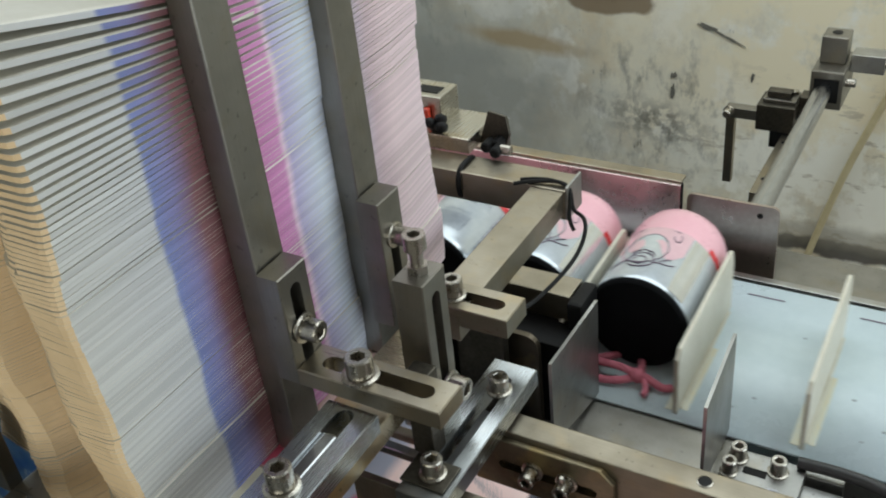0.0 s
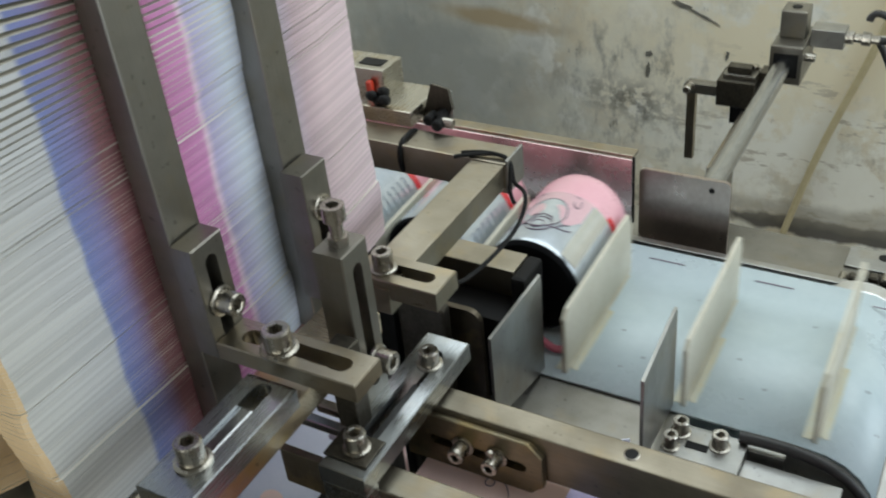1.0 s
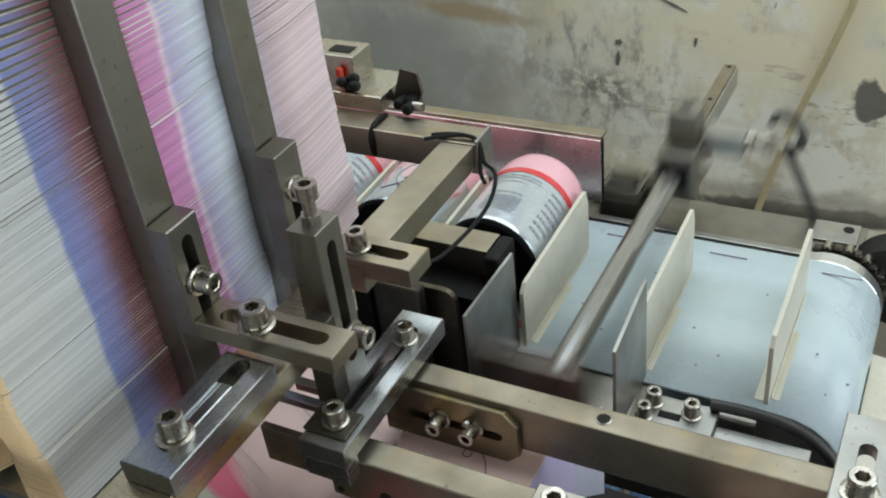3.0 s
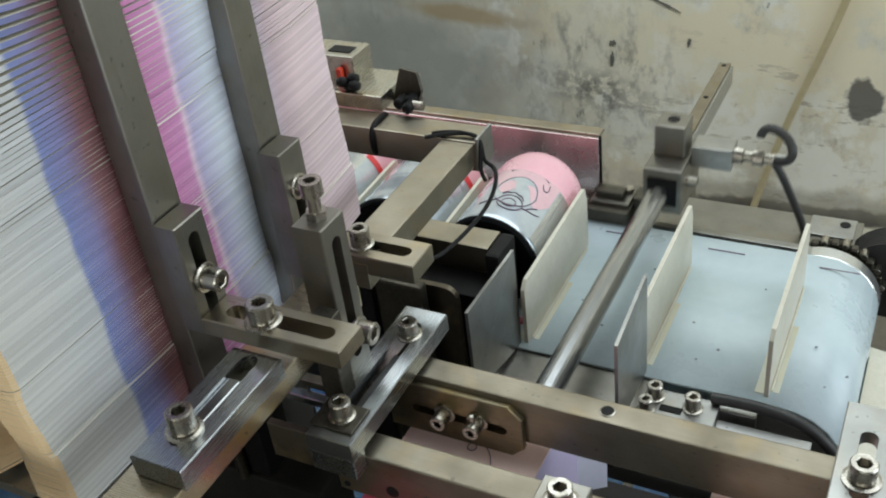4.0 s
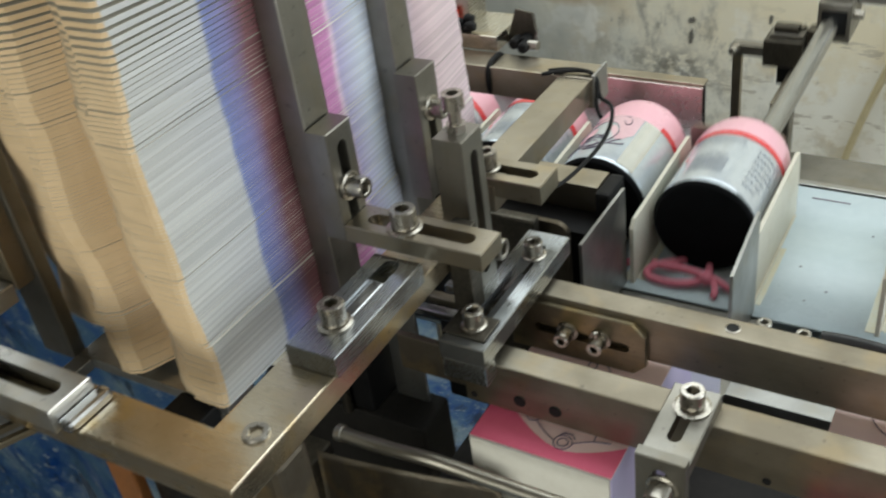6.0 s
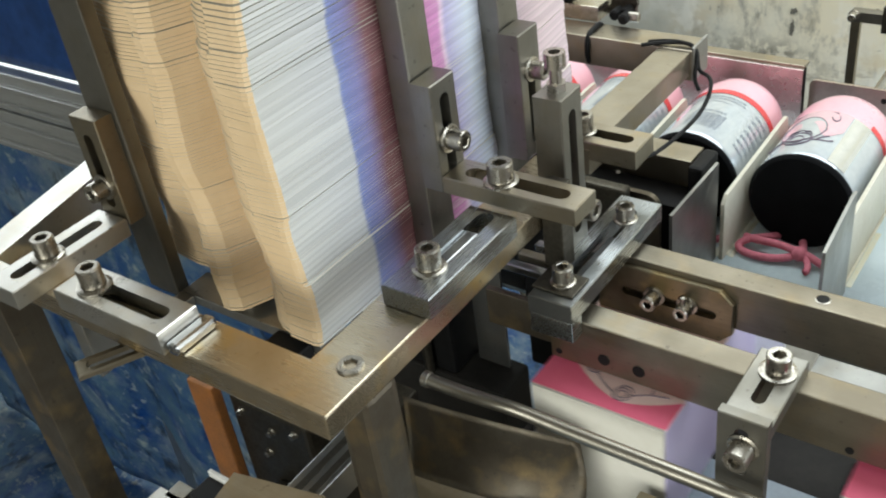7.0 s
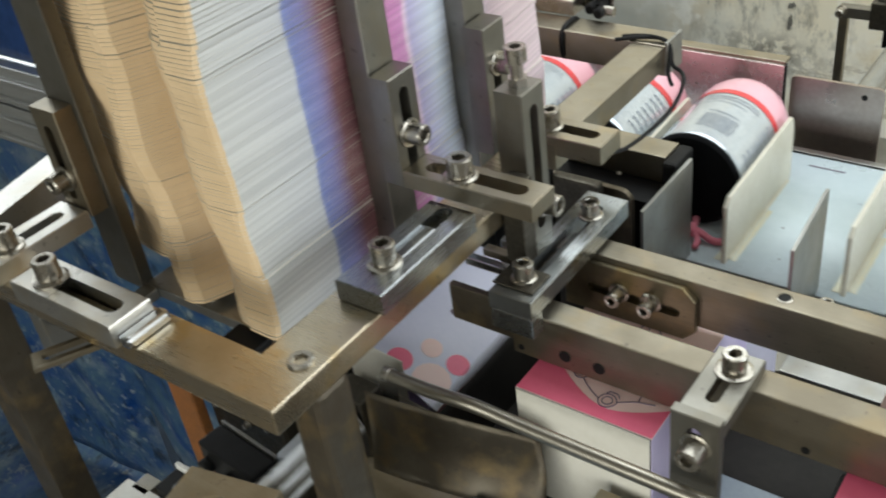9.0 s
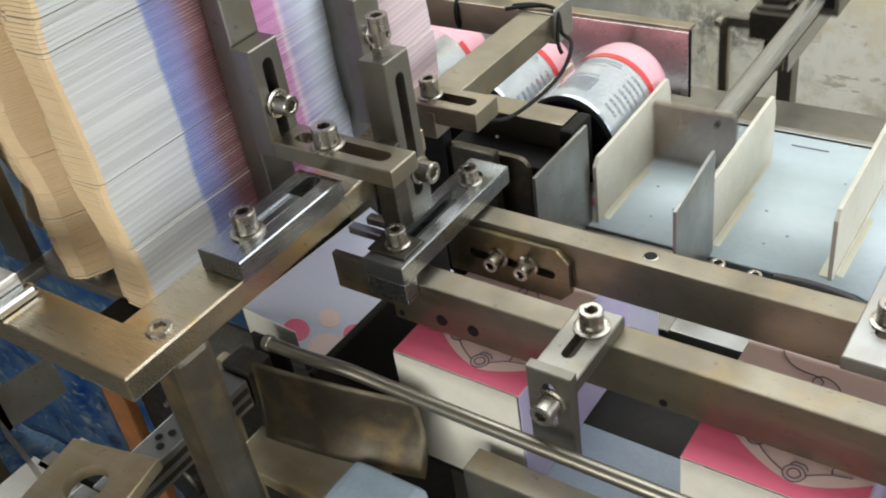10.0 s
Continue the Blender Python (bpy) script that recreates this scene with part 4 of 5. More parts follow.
# ---- funnel, covers and bars round the loading place ----
def funnel():
    for x, x2 in ((-0.289, -0.294), (-0.160, -0.157)):
        t = thing("funnel_plate", "thin upright steel plate guiding the rolls", "guide plate", "funnel plates")
        bm = bmesh.new()
        pts = [(0.598, 0.840), (0.692, 0.826), (0.692, 0.941), (0.684, 0.941), (0.598, 0.935)]
        a = [bm.verts.new((x if y > 0.65 else x2, y, z)) for y, z in pts]
        b = [bm.verts.new((v.co.x + 0.003, v.co.y, v.co.z)) for v in a]
        bm.faces.new(a)
        bm.faces.new(list(reversed(b)))
        for k in range(5):
            bm.faces.new((a[k], a[(k + 1) % 5], b[(k + 1) % 5], b[k]))
        part("plate", bm, SHEET, t)
    t = thing("loading_plate", "flat polished steel plate under the rolls", "plate")
    part("plate", box(-0.300, -0.150, 0.572, 0.690, 0.818, 0.824), STEEL_Z, t)


funnel()


def side_cover():
    t = thing("side_cover", "boxy steel cover with a rounded plate and black inside", "cover")
    part("top_bar", box(-0.430, -0.318, 0.700, 0.732, 0.900, 0.930), STEEL, t)
    part("end_plate", box(-0.3175, -0.302, 0.690, 0.732, 0.860, 0.930, bevel=0.004), BLACK, t)
    # black block added to darken the shaded gap behind the front plate
    part("dark_pad", box(-0.440, -0.308, 0.662, 0.731, 0.800, 0.8995), BLACK, t)
    bm = bmesh.new()
    add_box(bm, -0.440, -0.324, 0.640, 0.646, 0.800, 0.922, bevel=0)
    es = [e for e in bm.edges if abs(e.verts[0].co.x - e.verts[1].co.x) < 1e-6 and abs(e.verts[0].co.z - e.verts[1].co.z) < 1e-6 and e.verts[0].co.z > 0.9]
    bmesh.ops.bevel(bm, geom=es, offset=0.014, segments=5, affect="EDGES", profile=0.5)
    part("front_plate", bm, DARKSHEET, t)
    return t


side_cover()


def t_bar():
    t = thing("roll_hold_down", "flat steel bars joined in a T over the rolls", "machine frame")
    part("cross_bar", box(-0.640, -0.317, 0.695, 0.727, 1.020, 1.050), STEEL, t)
    part("stem_bar", box(-0.350, -0.318, 0.500, 0.694, 1.026, 1.0495), STEEL, t)
    part("end_strip", box(-0.3172, -0.3145, 0.695, 0.727, 1.020, 1.054), SHEET, t)
    return t


t_bar()


def back_stop():
    t = thing("back_plate", "long polished steel plate mirroring the pink rolls", "plate")
    part("plate", box(-1.50, -0.293, 0.955, 0.958, 0.835, 0.918), MIRROR, t)
    part("top_flange", box(-1.50, -0.293, 0.958, 0.975, 0.918, 0.922), STEEL, t)
    part("end_edge", box(-0.2928, -0.2905, 0.9552, 0.958, 0.835, 0.921, bevel=0), BLACK, t)
    return t


back_stop()


def sensor_mount():
    t = thing("sensor_mount", "steel block with a black bracket and cable ties", "sensor mount")
    part("block", box(-0.530, -0.472, 0.752, 0.787, 1.0505, 1.092), STEEL_Y, t)
    part("step", box(-0.530, -0.430, 0.7275, 0.785, 1.0505, 1.066), STEEL_Y, t)
    wing = bmesh.new()
    wing_pts = [(-0.432, 1.0505), (-0.404, 1.0505), (-0.399, 1.064), (-0.402, 1.083), (-0.420, 1.086)]
    near = [wing.verts.new((x, 0.752, z)) for x, z in wing_pts]
    far = [wing.verts.new((x + 0.001, 0.7545, z)) for x, z in wing_pts]
    wing.faces.new(near)
    wing.faces.new(far)
    for k in range(5):
        wing.faces.new((near[k], near[(k + 1) % 5], far[(k + 1) % 5], far[k]))
    part("black_bracket", wing, DARKSTEEL, t)
    part("wing_edge", box(-0.4015, -0.4000, 0.7550, 0.7570, 1.0505, 1.080, bevel=0.0004), SHEET, t)
    part("slot", box(-0.505, -0.480, 0.7605, 0.7745, 1.0921, 1.0928, bevel=0), BLACK, t)
    for kx, ky in ((-0.415, 0.735), (-0.402, 0.728), (-0.408, 0.742)):
        part("knot", cylinder(bmesh.new(), 0.0055, 0.0, 0.016, "-y", (kx, ky + 0.012, 1.0575), 10, 0.0015), BLACK, t)
    part("bolt_end", cylinder(bmesh.new(), 0.005, -0.400, -0.389, "x", (0, 0.735, 1.0575), 12), SCREW, t)
    part("red_clip", box(-0.489, -0.483, 0.744, 0.751, 1.0665, 1.082, bevel=0.002), REDPL, t)
    for kx, ky, kz in ((-0.468, 0.734, 1.070), (-0.460, 0.731, 1.073), (-0.474, 0.732, 1.075), (-0.464, 0.737, 1.078)):
        part("knot", lathe(bmesh.new(), [(0, -0.006), (0.004, -0.005), (0.0055, 0), (0.004, 0.005), (0, 0.006)], "x", (kx, ky, kz), 12), BLACK, t, "", True)
    tube("tie", [(-0.4245, 0.692, 1.020), (-0.4245, 0.692, 1.052), (-0.4245, 0.71, 1.0525), (-0.4245, 0.729, 1.053), (-0.4245, 0.730, 1.02), (-0.4245, 0.71, 1.018)], 0.0026, BLACK, t, True)
    return t


sensor_mount()
c = tube("sensor_cable", [(-0.362, 0.699, 1.0515), (-0.345, 0.704, 1.054), (-0.322, 0.704, 1.054), (-0.3135, 0.700, 1.050), (-0.3125, 0.696, 1.038), (-0.3135, 0.692, 1.022), (-0.306, 0.688, 1.016)], 0.0019, BLACK)
tagged(c, "thin black sensor cable looped over the bar", "cable")
c = tube("sensor_cable", [(-0.365, 0.690, 1.0515), (-0.352, 0.697, 1.053), (-0.331, 0.706, 1.053), (-0.318, 0.703, 1.053), (-0.313, 0.701, 1.045), (-0.313, 0.700, 1.028), (-0.302, 0.695, 1.030), (-0.290, 0.682, 1.030), (-0.289, 0.662, 1.013), (-0.295, 0.63, 1.005),
                         (-0.303, 0.60, 1.0), (-0.309, 0.58, 1.0), (-0.32, 0.56, 1.012), (-0.325, 0.55, 1.027)], 0.0019, BLACK)
tagged(c, "thin black sensor cable looped over the bar", "cable")


# ---- the pusher ----
def pusher():
    t = thing("pusher", "steel push plate on a chromed rod with its clamp", "pusher")
    bm = bmesh.new()
    add_box(bm, -0.291, -0.186, 0.975, 0.979, 0.786, 0.898, bevel=0)
    es = [e for e in bm.edges if abs(e.verts[0].co.x - e.verts[1].co.x) < 1e-6 and abs(e.verts[0].co.z - e.verts[1].co.z) < 1e-6]
    bmesh.ops.bevel(bm, geom=es, offset=0.007, segments=4, affect="EDGES", profile=0.5)
    pl = part("push_plate", bm, PUSHPL, t)
    part("hole", cylinder(bmesh.new(), 0.0035, 0, 0.0005, "-y", (-0.207, 0.975, 0.885), 14, 0.0001), BLACK, pl)
    part("rod", cylinder(bmesh.new(), 0.0125, -1.40, -0.979, "-y", (-0.216, 0, 0.872), 28), CHROME, t)
    part("backing", box(-0.223, -0.212, 0.979, 1.37, 0.850, 0.861), DARKSTEEL, t)
    c = part("clamp", box(-0.239, -0.195, 1.305, 1.385, 0.845, 0.901, bevel=0.002), STEEL_Z, t, "dark steel clamp block")
    part("cap", box(-0.235, -0.200, 1.335, 1.370, 0.901, 0.940, bevel=0.002), STEEL_Z, c)
    part("hole", cylinder(bmesh.new(), 0.007, 0, 0.0008, "z", (-0.2175, 1.3525, 0.940), 18, 0.0002), BLACK, c)
    part("mouth", box(-0.2335, -0.2005, 1.3035, 1.3048, 0.856, 0.890, bevel=0), BLACK, c)
    screw(t, (-0.197, 1.325, 0.880), "x", r=0.006, washer=0.008)
    a = part("arm", box(-0.1945, -0.150, 1.343, 1.372, 0.888, 0.914), SHEET, t)
    part("fitting", lathe(bmesh.new(), [(0, -0.150), (0.009, -0.150), (0.009, -0.140), (0.0062, -0.139), (0.0062, -0.130), (0.0092, -0.129), (0.0092, -0.118), (0.006, -0.117), (0.006, -0.106), (0, -0.106)], "x", (0, 1.357, 0.902), 12), SCREW, a)
    b = part("side_block", box(-0.306, -0.252, 1.290, 1.338, 0.806, 0.846, bevel=0.002), DARKSTEEL, t)
    part("cover", box(-0.300, -0.254, 1.300, 1.336, 0.8462, 0.852, bevel=0.001), STEEL_Z, b)
    part("ledge", box(-0.296, -0.262, 1.306, 1.322, 0.8522, 0.862, bevel=0.002), DARKSTEEL, b)
    part("wheel", cylinder(bmesh.new(), 0.006, 0, 0.005, "z", (-0.262, 1.328, 0.8522), 14), SCREW, b)
    part("pad", box(-0.285, -0.250, 1.292, 1.330, 0.780, 0.8055, bevel=0.001), BLACK, b)
    part("link", box(-0.2515, -0.2395, 1.31, 1.336, 0.820, 0.856), DARKSTEEL, t)
    part("side_arm", box(-0.352, -0.3065, 1.297, 1.314, 0.816, 0.832), STEEL_Z, t)
    part("guide_post", box(-0.351, -0.338, 1.300, 1.312, 0.705, 0.816), STEEL, t)
    screw(t, (-0.346, 1.295, 0.828), "-y", r=0.006, washer=0.008)
    tube("air_hose", [(-0.108, 1.357, 0.902), (-0.098, 1.352, 0.902), (-0.086, 1.350, 0.908), (-0.088, 1.356, 0.924), (-0.104, 1.362, 0.938), (-0.122, 1.364, 0.938), (-0.124, 1.362, 0.926)], 0.0050, RUBBER, t)
    tube("air_hose", [(-0.110, 1.362, 0.900), (-0.100, 1.364, 0.885), (-0.088, 1.368, 0.855), (-0.072, 1.374, 0.815), (-0.060, 1.38, 0.77), (-0.045, 1.40, 0.72), (0.0, 1.42, 0.68)], 0.0046, RUBBER, t)
    part("hose_tip", cylinder(bmesh.new(), 0.0052, -0.110, -0.096, "x", (0, 1.360, 0.902), 14), WHITEPL, t, "white hose tip")
    # the head sits at the far end of the rod
    for ob in t.children:
        if ob.name.split(".")[0] not in ("push_plate", "rod", "backing"):
            ob.location.x, ob.location.y = 0.004, 0.040
    return t


PUSHER = pusher()


def pusher_track():
    t = thing("pusher_track", "steel rail behind the conveyor carrying the pusher", "rail")
    part("rail", box(-0.264, -0.246, 1.16, 1.43, 0.776, 0.802), STEEL, t)
    part("side_strip", box(-0.2457, -0.2420, 1.17, 1.425, 0.770, 0.800, bevel=0.0008), CHROME, t)
    for y in (1.20, 1.31, 1.42):
        part("hole", cylinder(bmesh.new(), 0.0038, 0, 0.0006, "z", (-0.255, y, 0.802), 12, 0.0002), BLACK, t)
    part("stand", box(-0.265, -0.245, 1.20, 1.23, FLOOR_Z, 0.776), STEEL_Z, t)
    return t


pusher_track()


# ---- the wrapped rolls ----
def patch(bm, a0, a1, y0, y1, r, n=6):
    """A skin on the roll between two angles (degrees) and two places along it."""
    rows = []
    for k in range(n + 1):
        a = radians(a0 + (a1 - a0) * k / n)
        rows.append([bm.verts.new((r * math.sin(a), y, r * math.cos(a))) for y in (y0, y1)])
    for p, q in zip(rows, rows[1:]):
        bm.faces.new((p[0], q[0], q[1], p[1]))


def ink_line(name, parent, pts, r, w=0.0011):
    """A drawn line on the roll, through (degrees, place along it)."""
    return tube(name, [((r) * math.sin(radians(a)), y, (r) * math.cos(radians(a))) for a, y in pts], w * 0.5, LINE, parent, res=3)


def make_roll():
    t = thing("wrapped_roll", "wrapped roll in silver film with pink end and red band", "roll", "rolls on the belt")
    R = ROLL_R
    part("body", lathe(bmesh.new(), [(R - 0.0035, 0.001), (R - 0.0008, 0.004), (R, 0.012), (R, 0.06), (R, 0.100)], "+y", (0, 0, 0), 56), FILM, t, "silver white printed film", True)
    part("black_end", lathe(bmesh.new(), [(0, 0.003), (R * 0.5, 0.0026), (R - 0.008, 0.0012), (R - 0.0035, 0.001)], "+y", (0, 0, 0), 48), BLACKCAP, t, "matt black round end", True)
    part("black_rim", lathe(bmesh.new(), [(R - 0.0034, 0.0008), (R - 0.0004, 0.0028), (R + 0.0003, 0.0050), (R + 0.0003, 0.0056)], "+y", (0, 0, 0), 48), BLACKCAP, t, "", True)
    bm = bmesh.new()
    patch(bm, -108, 138, 0.0995, 0.1085, R + 0.0005, 40)
    part("red_band", bm, REDBAND, t, "narrow red printed band", True)
    part("pink_end", lathe(bmesh.new(), [(R, 0.100), (R + 0.0003, 0.122), (R - 0.0010, 0.136), (R - 0.0045, 0.148), (R - 0.012, 0.157), (R - 0.026, 0.162), (0.010, 0.164), (0.005, 0.168), (0.0, 0.169)], "+y", (0, 0, 0), 48), PINKFILM, t, "pink gathered film end", True)
    for a0, a1 in ((92, 114), (-128, -106)):
        bm = bmesh.new()
        patch(bm, a0, a1, 0.010, 0.0992, R + 0.0003, 8)
        part("silver_band", bm, SILVERBAND, t, "bright silver stripe", True)
    # the drawn side: the pink runs down into the film, with a pale bubble in it
    bm = bmesh.new()
    cols = 24
    rows = []
    for k in range(cols + 1):
        a = radians(-218 + 88 * k / cols)
        low = 0.068 + 0.012 * math.sin(k * 0.55) - 0.010 * (k / cols)
        rows.append([bm.verts.new(((R + 0.0003) * math.sin(a), y, (R + 0.0003) * math.cos(a))) for y in (low, 0.1006)])
    for p, q in zip(rows, rows[1:]):
        bm.faces.new((p[0], q[0], q[1], p[1]))
    part("pink_wash", bm, PINKWASH, t, "pale pink printed film", True)

    def oval(ca, cy, ra, ry, r, mat, name):
        bm = bmesh.new()
        mid = bm.verts.new((r * math.sin(radians(ca)), cy, r * math.cos(radians(ca))))
        edge = []
        for k in range(20):
            q = 2 * math.pi * k / 20
            a = radians(ca + ra * math.cos(q))
            edge.append(bm.verts.new((r * math.sin(a), cy + ry * math.sin(q), r * math.cos(a))))
        for k in range(20):
            bm.faces.new((mid, edge[k], edge[(k + 1) % 20]))
        part(name, bm, mat, t, "", True)

    oval(-172, 0.060, 25, 0.027, R + 0.0006, FILM, "pale_bubble")
    # printed text as bars, and a bar code
    bm = bmesh.new()
    rnd = random.Random(9)

    def text_row(a, end, y, h):
        while a < end:
            w = rnd.uniform(2.0, 5.5)
            patch(bm, a, min(a + w, end), y, y + h, R + 0.0004, 2)
            a += w + 1.4

    for y, h, a, e in ((0.092, 0.0018, -30, 34), (0.087, 0.0018, -30, 36), (0.080, 0.0012, -30, 20), (0.058, 0.0022, -14, 22)):
        text_row(a, e, y, h)
    a = -16.0
    while a < 24:
        w = rnd.choice((0.7, 1.0, 1.6))
        patch(bm, a, a + w, 0.030, 0.054, R + 0.0004, 1)
        a += w + rnd.choice((0.7, 0.9, 1.4))
    text_row(-16, 24, 0.026, 0.0022)
    for k in range(7):
        text_row(50, 50 + rnd.uniform(18, 32), 0.024 + 0.0105 * k, 0.0034)
    part("print", bm, INK, t, "grey printed bars and bar code")
    bm = bmesh.new()
    for k in range(7):
        text_row(-68, -68 + rnd.uniform(14, 26), 0.030 + 0.0072 * k, 0.0042)
    part("print", bm, GREEN, t, "dark green printed bars")
    # looping drawn lines on the other side

    def ring(ca, cy, ra, ry, w=0.0013):
        ink_line("drawn_line", t, [(ca + ra * math.cos(q * math.pi / 8), cy + ry * math.sin(q * math.pi / 8)) for q in range(17)], R + 0.0007, w)

    ring(-172, 0.060, 25, 0.027, 0.0010)
    ring(-170, 0.038, 15, 0.0125)
    ring(-171, 0.0375, 8, 0.0065)
    ink_line("drawn_line", t, [(-184, 0.050), (-181, 0.056), (-176, 0.052), (-171, 0.058), (-166, 0.052), (-161, 0.055), (-158, 0.048)], R + 0.0007, 0.0013)
    ink_line("drawn_line", t, [(-156, 0.036), (-148, 0.040), (-141, 0.037), (-134, 0.044)], R + 0.0007, 0.0012)
    ink_line("drawn_line", t, [(-150, 0.039), (-146, 0.046), (-140, 0.050)], R + 0.0007, 0.0012)
    ink_line("drawn_line", t, [(-150, 0.088), (-147, 0.080), (-142, 0.080), (-140, 0.086), (-143, 0.093)], R + 0.0007, 0.0012)
    ink_line("drawn_line", t, [(-195, 0.097), (-180, 0.1015), (-160, 0.1015), (-146, 0.097)], R + 0.0007, 0.0010)
    ink_line("drawn_line", t, [(-205, 0.030), (-198, 0.036), (-190, 0.034), (-185, 0.040)], R + 0.0007, 0.0012)
    return t


def make_cord():
    t = thing("draw_cord", "knotted pink cord lying in front of the roll", "cord", "cords of the rolls")
    z = BELT_Z - ROLL_Z + 0.0045
    # it comes out under the black end, sags and doubles back on itself
    tube("loop", [(-0.012, 0.010, z + 0.004), (-0.020, -0.004, z + 0.008), (-0.034, -0.012, z + 0.009), (-0.046, -0.020, z + 0.002), (-0.036, -0.028, z), (-0.012, -0.030, z + 0.001), (0.010, -0.024, z + 0.003), (0.022, -0.012, z + 0.007), (0.014, 0.006, z + 0.005)], 0.0040, ROPE, t)
    tube("loop", [(-0.040, -0.008, z + 0.006), (-0.026, -0.016, z + 0.010), (-0.006, -0.014, z + 0.012), (0.014, -0.018, z + 0.010), (0.032, -0.016, z + 0.006), (0.046, -0.022, z), (0.052, -0.014, z)], 0.0040, ROPE, t)
    tube("tail", [(0.020, -0.016, z + 0.008), (0.034, -0.026, z + 0.002), (0.030, -0.036, z)], 0.0034, ROPE, t)
    part("knot", lathe(bmesh.new(), [(0, -0.008), (0.006, -0.006), (0.008, 0), (0.006, 0.006), (0, 0.008)], "x", (0.018, -0.017, z + 0.007), 14), ROPE, t, "", True)
    return t


ROLLS, CORDS = [make_roll()], [make_cord()]
N_ROLLS = 14
for _ in range(N_ROLLS - 1):
    ROLLS.append(copy_thing(ROLLS[0], Matrix.Identity(4)))
    CORDS.append(copy_thing(CORDS[0], Matrix.Identity(4)))

# ---- the cartons ----
BW, BH, BY0, BY1, BZ0 = 0.110, 0.107, 0.356, 0.530, 0.8225
BL = BY1 - BY0
CARTONS = []


def make_carton():
    """A carton as four hinged panels with flaps; its origin is the lower left front corner."""
    t = thing("carton", "pink and white printed carton with a line drawing", "carton", "cartons on the track")
    th = 0.0008
    bottom = part("bottom_panel", box(0, BW, 0, BL, 0, th, bevel=0), BOXWHITE, t)
    left = part("left_panel", box(0, th, 0.0004, BL - 0.0004, 0, BH, bevel=0), BOXPEARL, t)
    right = part("right_panel", box(-th, 0, 0.0004, BL - 0.0004, 0, BH, bevel=0), BOXLILAC, t)
    top = part("top_panel", box(0, BW, 0, BL, 0, th, bevel=0), BOXPALE, t)
    bm = bmesh.new()
    cols = 14
    top_v, bot_v = [], []
    for k in range(cols + 1):
        x = BW * k / cols
        edge = 0.011 + 0.026 * min(abs(k / cols - 0.62) * 2.2, 1.0) ** 1.6
        top_v.append(bm.verts.new((x, 0.0002, th + 0.0002)))
        bot_v.append(bm.verts.new((x, edge, th + 0.0002)))
    for k in range(cols):
        bm.faces.new((top_v[k], top_v[k + 1], bot_v[k + 1], bot_v[k]))
    part("pink_print", bm, BOXPINK, top, "bright pink printed border")

    def loop(pts):
        tube("drawn_line", [(x, y, th + 0.0004) for x, y in pts], 0.00042, LINE, top, res=3)

    for cx, cy, r in ((0.036, 0.036, 0.0062), (0.036, 0.036, 0.0030), (0.066, 0.0185, 0.0072), (0.066, 0.0185, 0.0042)):
        loop([(cx + r * math.cos(q * math.pi / 5), cy + r * math.sin(q * math.pi / 5)) for q in range(11)])
    loop([(0.028, 0.042), (0.033, 0.044), (0.040, 0.043), (0.043, 0.038)])
    loop([(0.040, 0.031), (0.046, 0.025), (0.053, 0.021), (0.059, 0.018)])
    loop([(0.062, 0.025), (0.064, 0.029), (0.067, 0.026), (0.070, 0.029), (0.073, 0.024)])
    loop([(0.073, 0.020), (0.080, 0.024), (0.086, 0.028), (0.092, 0.028), (0.098, 0.030)])
    loop([(0.086, 0.028), (0.085, 0.034), (0.087, 0.040)])
    loop([(0.020, 0.150), (0.021, 0.132), (0.025, 0.117), (0.038, 0.107), (0.050, 0.107), (0.059, 0.105), (0.058, 0.097), (0.050, 0.098), (0.052, 0.108), (0.062, 0.108), (0.071, 0.101), (0.076, 0.088)])
    bm = bmesh.new()
    rnd = random.Random(3)
    x = 0.050
    while x < 0.090:
        w = rnd.uniform(0.002, 0.005)
        add_box(bm, x, x + w, 0.138, 0.142, th + 0.0001, th + 0.0004, bevel=0)
        add_box(bm, x, x + w * 0.8, 0.146, 0.148, th + 0.0001, th + 0.0004, bevel=0)
        x += w + 0.0015
    part("print", bm, INK, top, "small grey printed bars")
    for y, z, r, m in ((0.020, 0.084, 0.018, BOXPALE), (0.050, 0.090, 0.011, BOXPINK), (0.016, 0.050, 0.012, BOXPINK), (0.046, 0.062, 0.010, BOXPALE), (0.092, 0.050, 0.0035, LINE), (0.128, 0.062, 0.0035, LINE)):
        part("print_spot", cylinder(bmesh.new(), r, -0.0004, 0.0002, "x", (0, y, z), 16, 0), m, left)
    # the open back: a flap that stands out from the side
    bm = bmesh.new()
    q = [(-th, BL), (0.020, BL + 0.014), (0.0205, BL + 0.0132), (0.0, BL - 0.0008)]
    lo = [bm.verts.new((x, y, 0.004)) for x, y in q]
    hi = [bm.verts.new((x, y, BH - 0.004)) for x, y in q]
    bm.faces.new(lo)
    bm.faces.new(hi)
    for k in range(4):
        bm.faces.new((lo[k], lo[(k + 1) % 4], hi[(k + 1) % 4], hi[k]))
    part("side_flap", bm, BOXPEARL, right, "pale open side flap")
    # front flaps, closed at the front; the near one hangs
    part("front_flap", box(0.001, BW - 0.001, -th, 0.0, -0.001, BH * 0.62, bevel=0), BOXWHITE, bottom, "white front flap")
    part("front_flap", box(0.001, BW - 0.001, -2.4 * th, -1.2 * th, -BH * 0.42, 0.0005, bevel=0), BOXWHITE, top, "white front flap")
    return t


CARTONS.append(make_carton())
N_CARTONS = 13
for _ in range(N_CARTONS - 1):
    CARTONS.append(copy_thing(CARTONS[0], Matrix.Identity(4)))


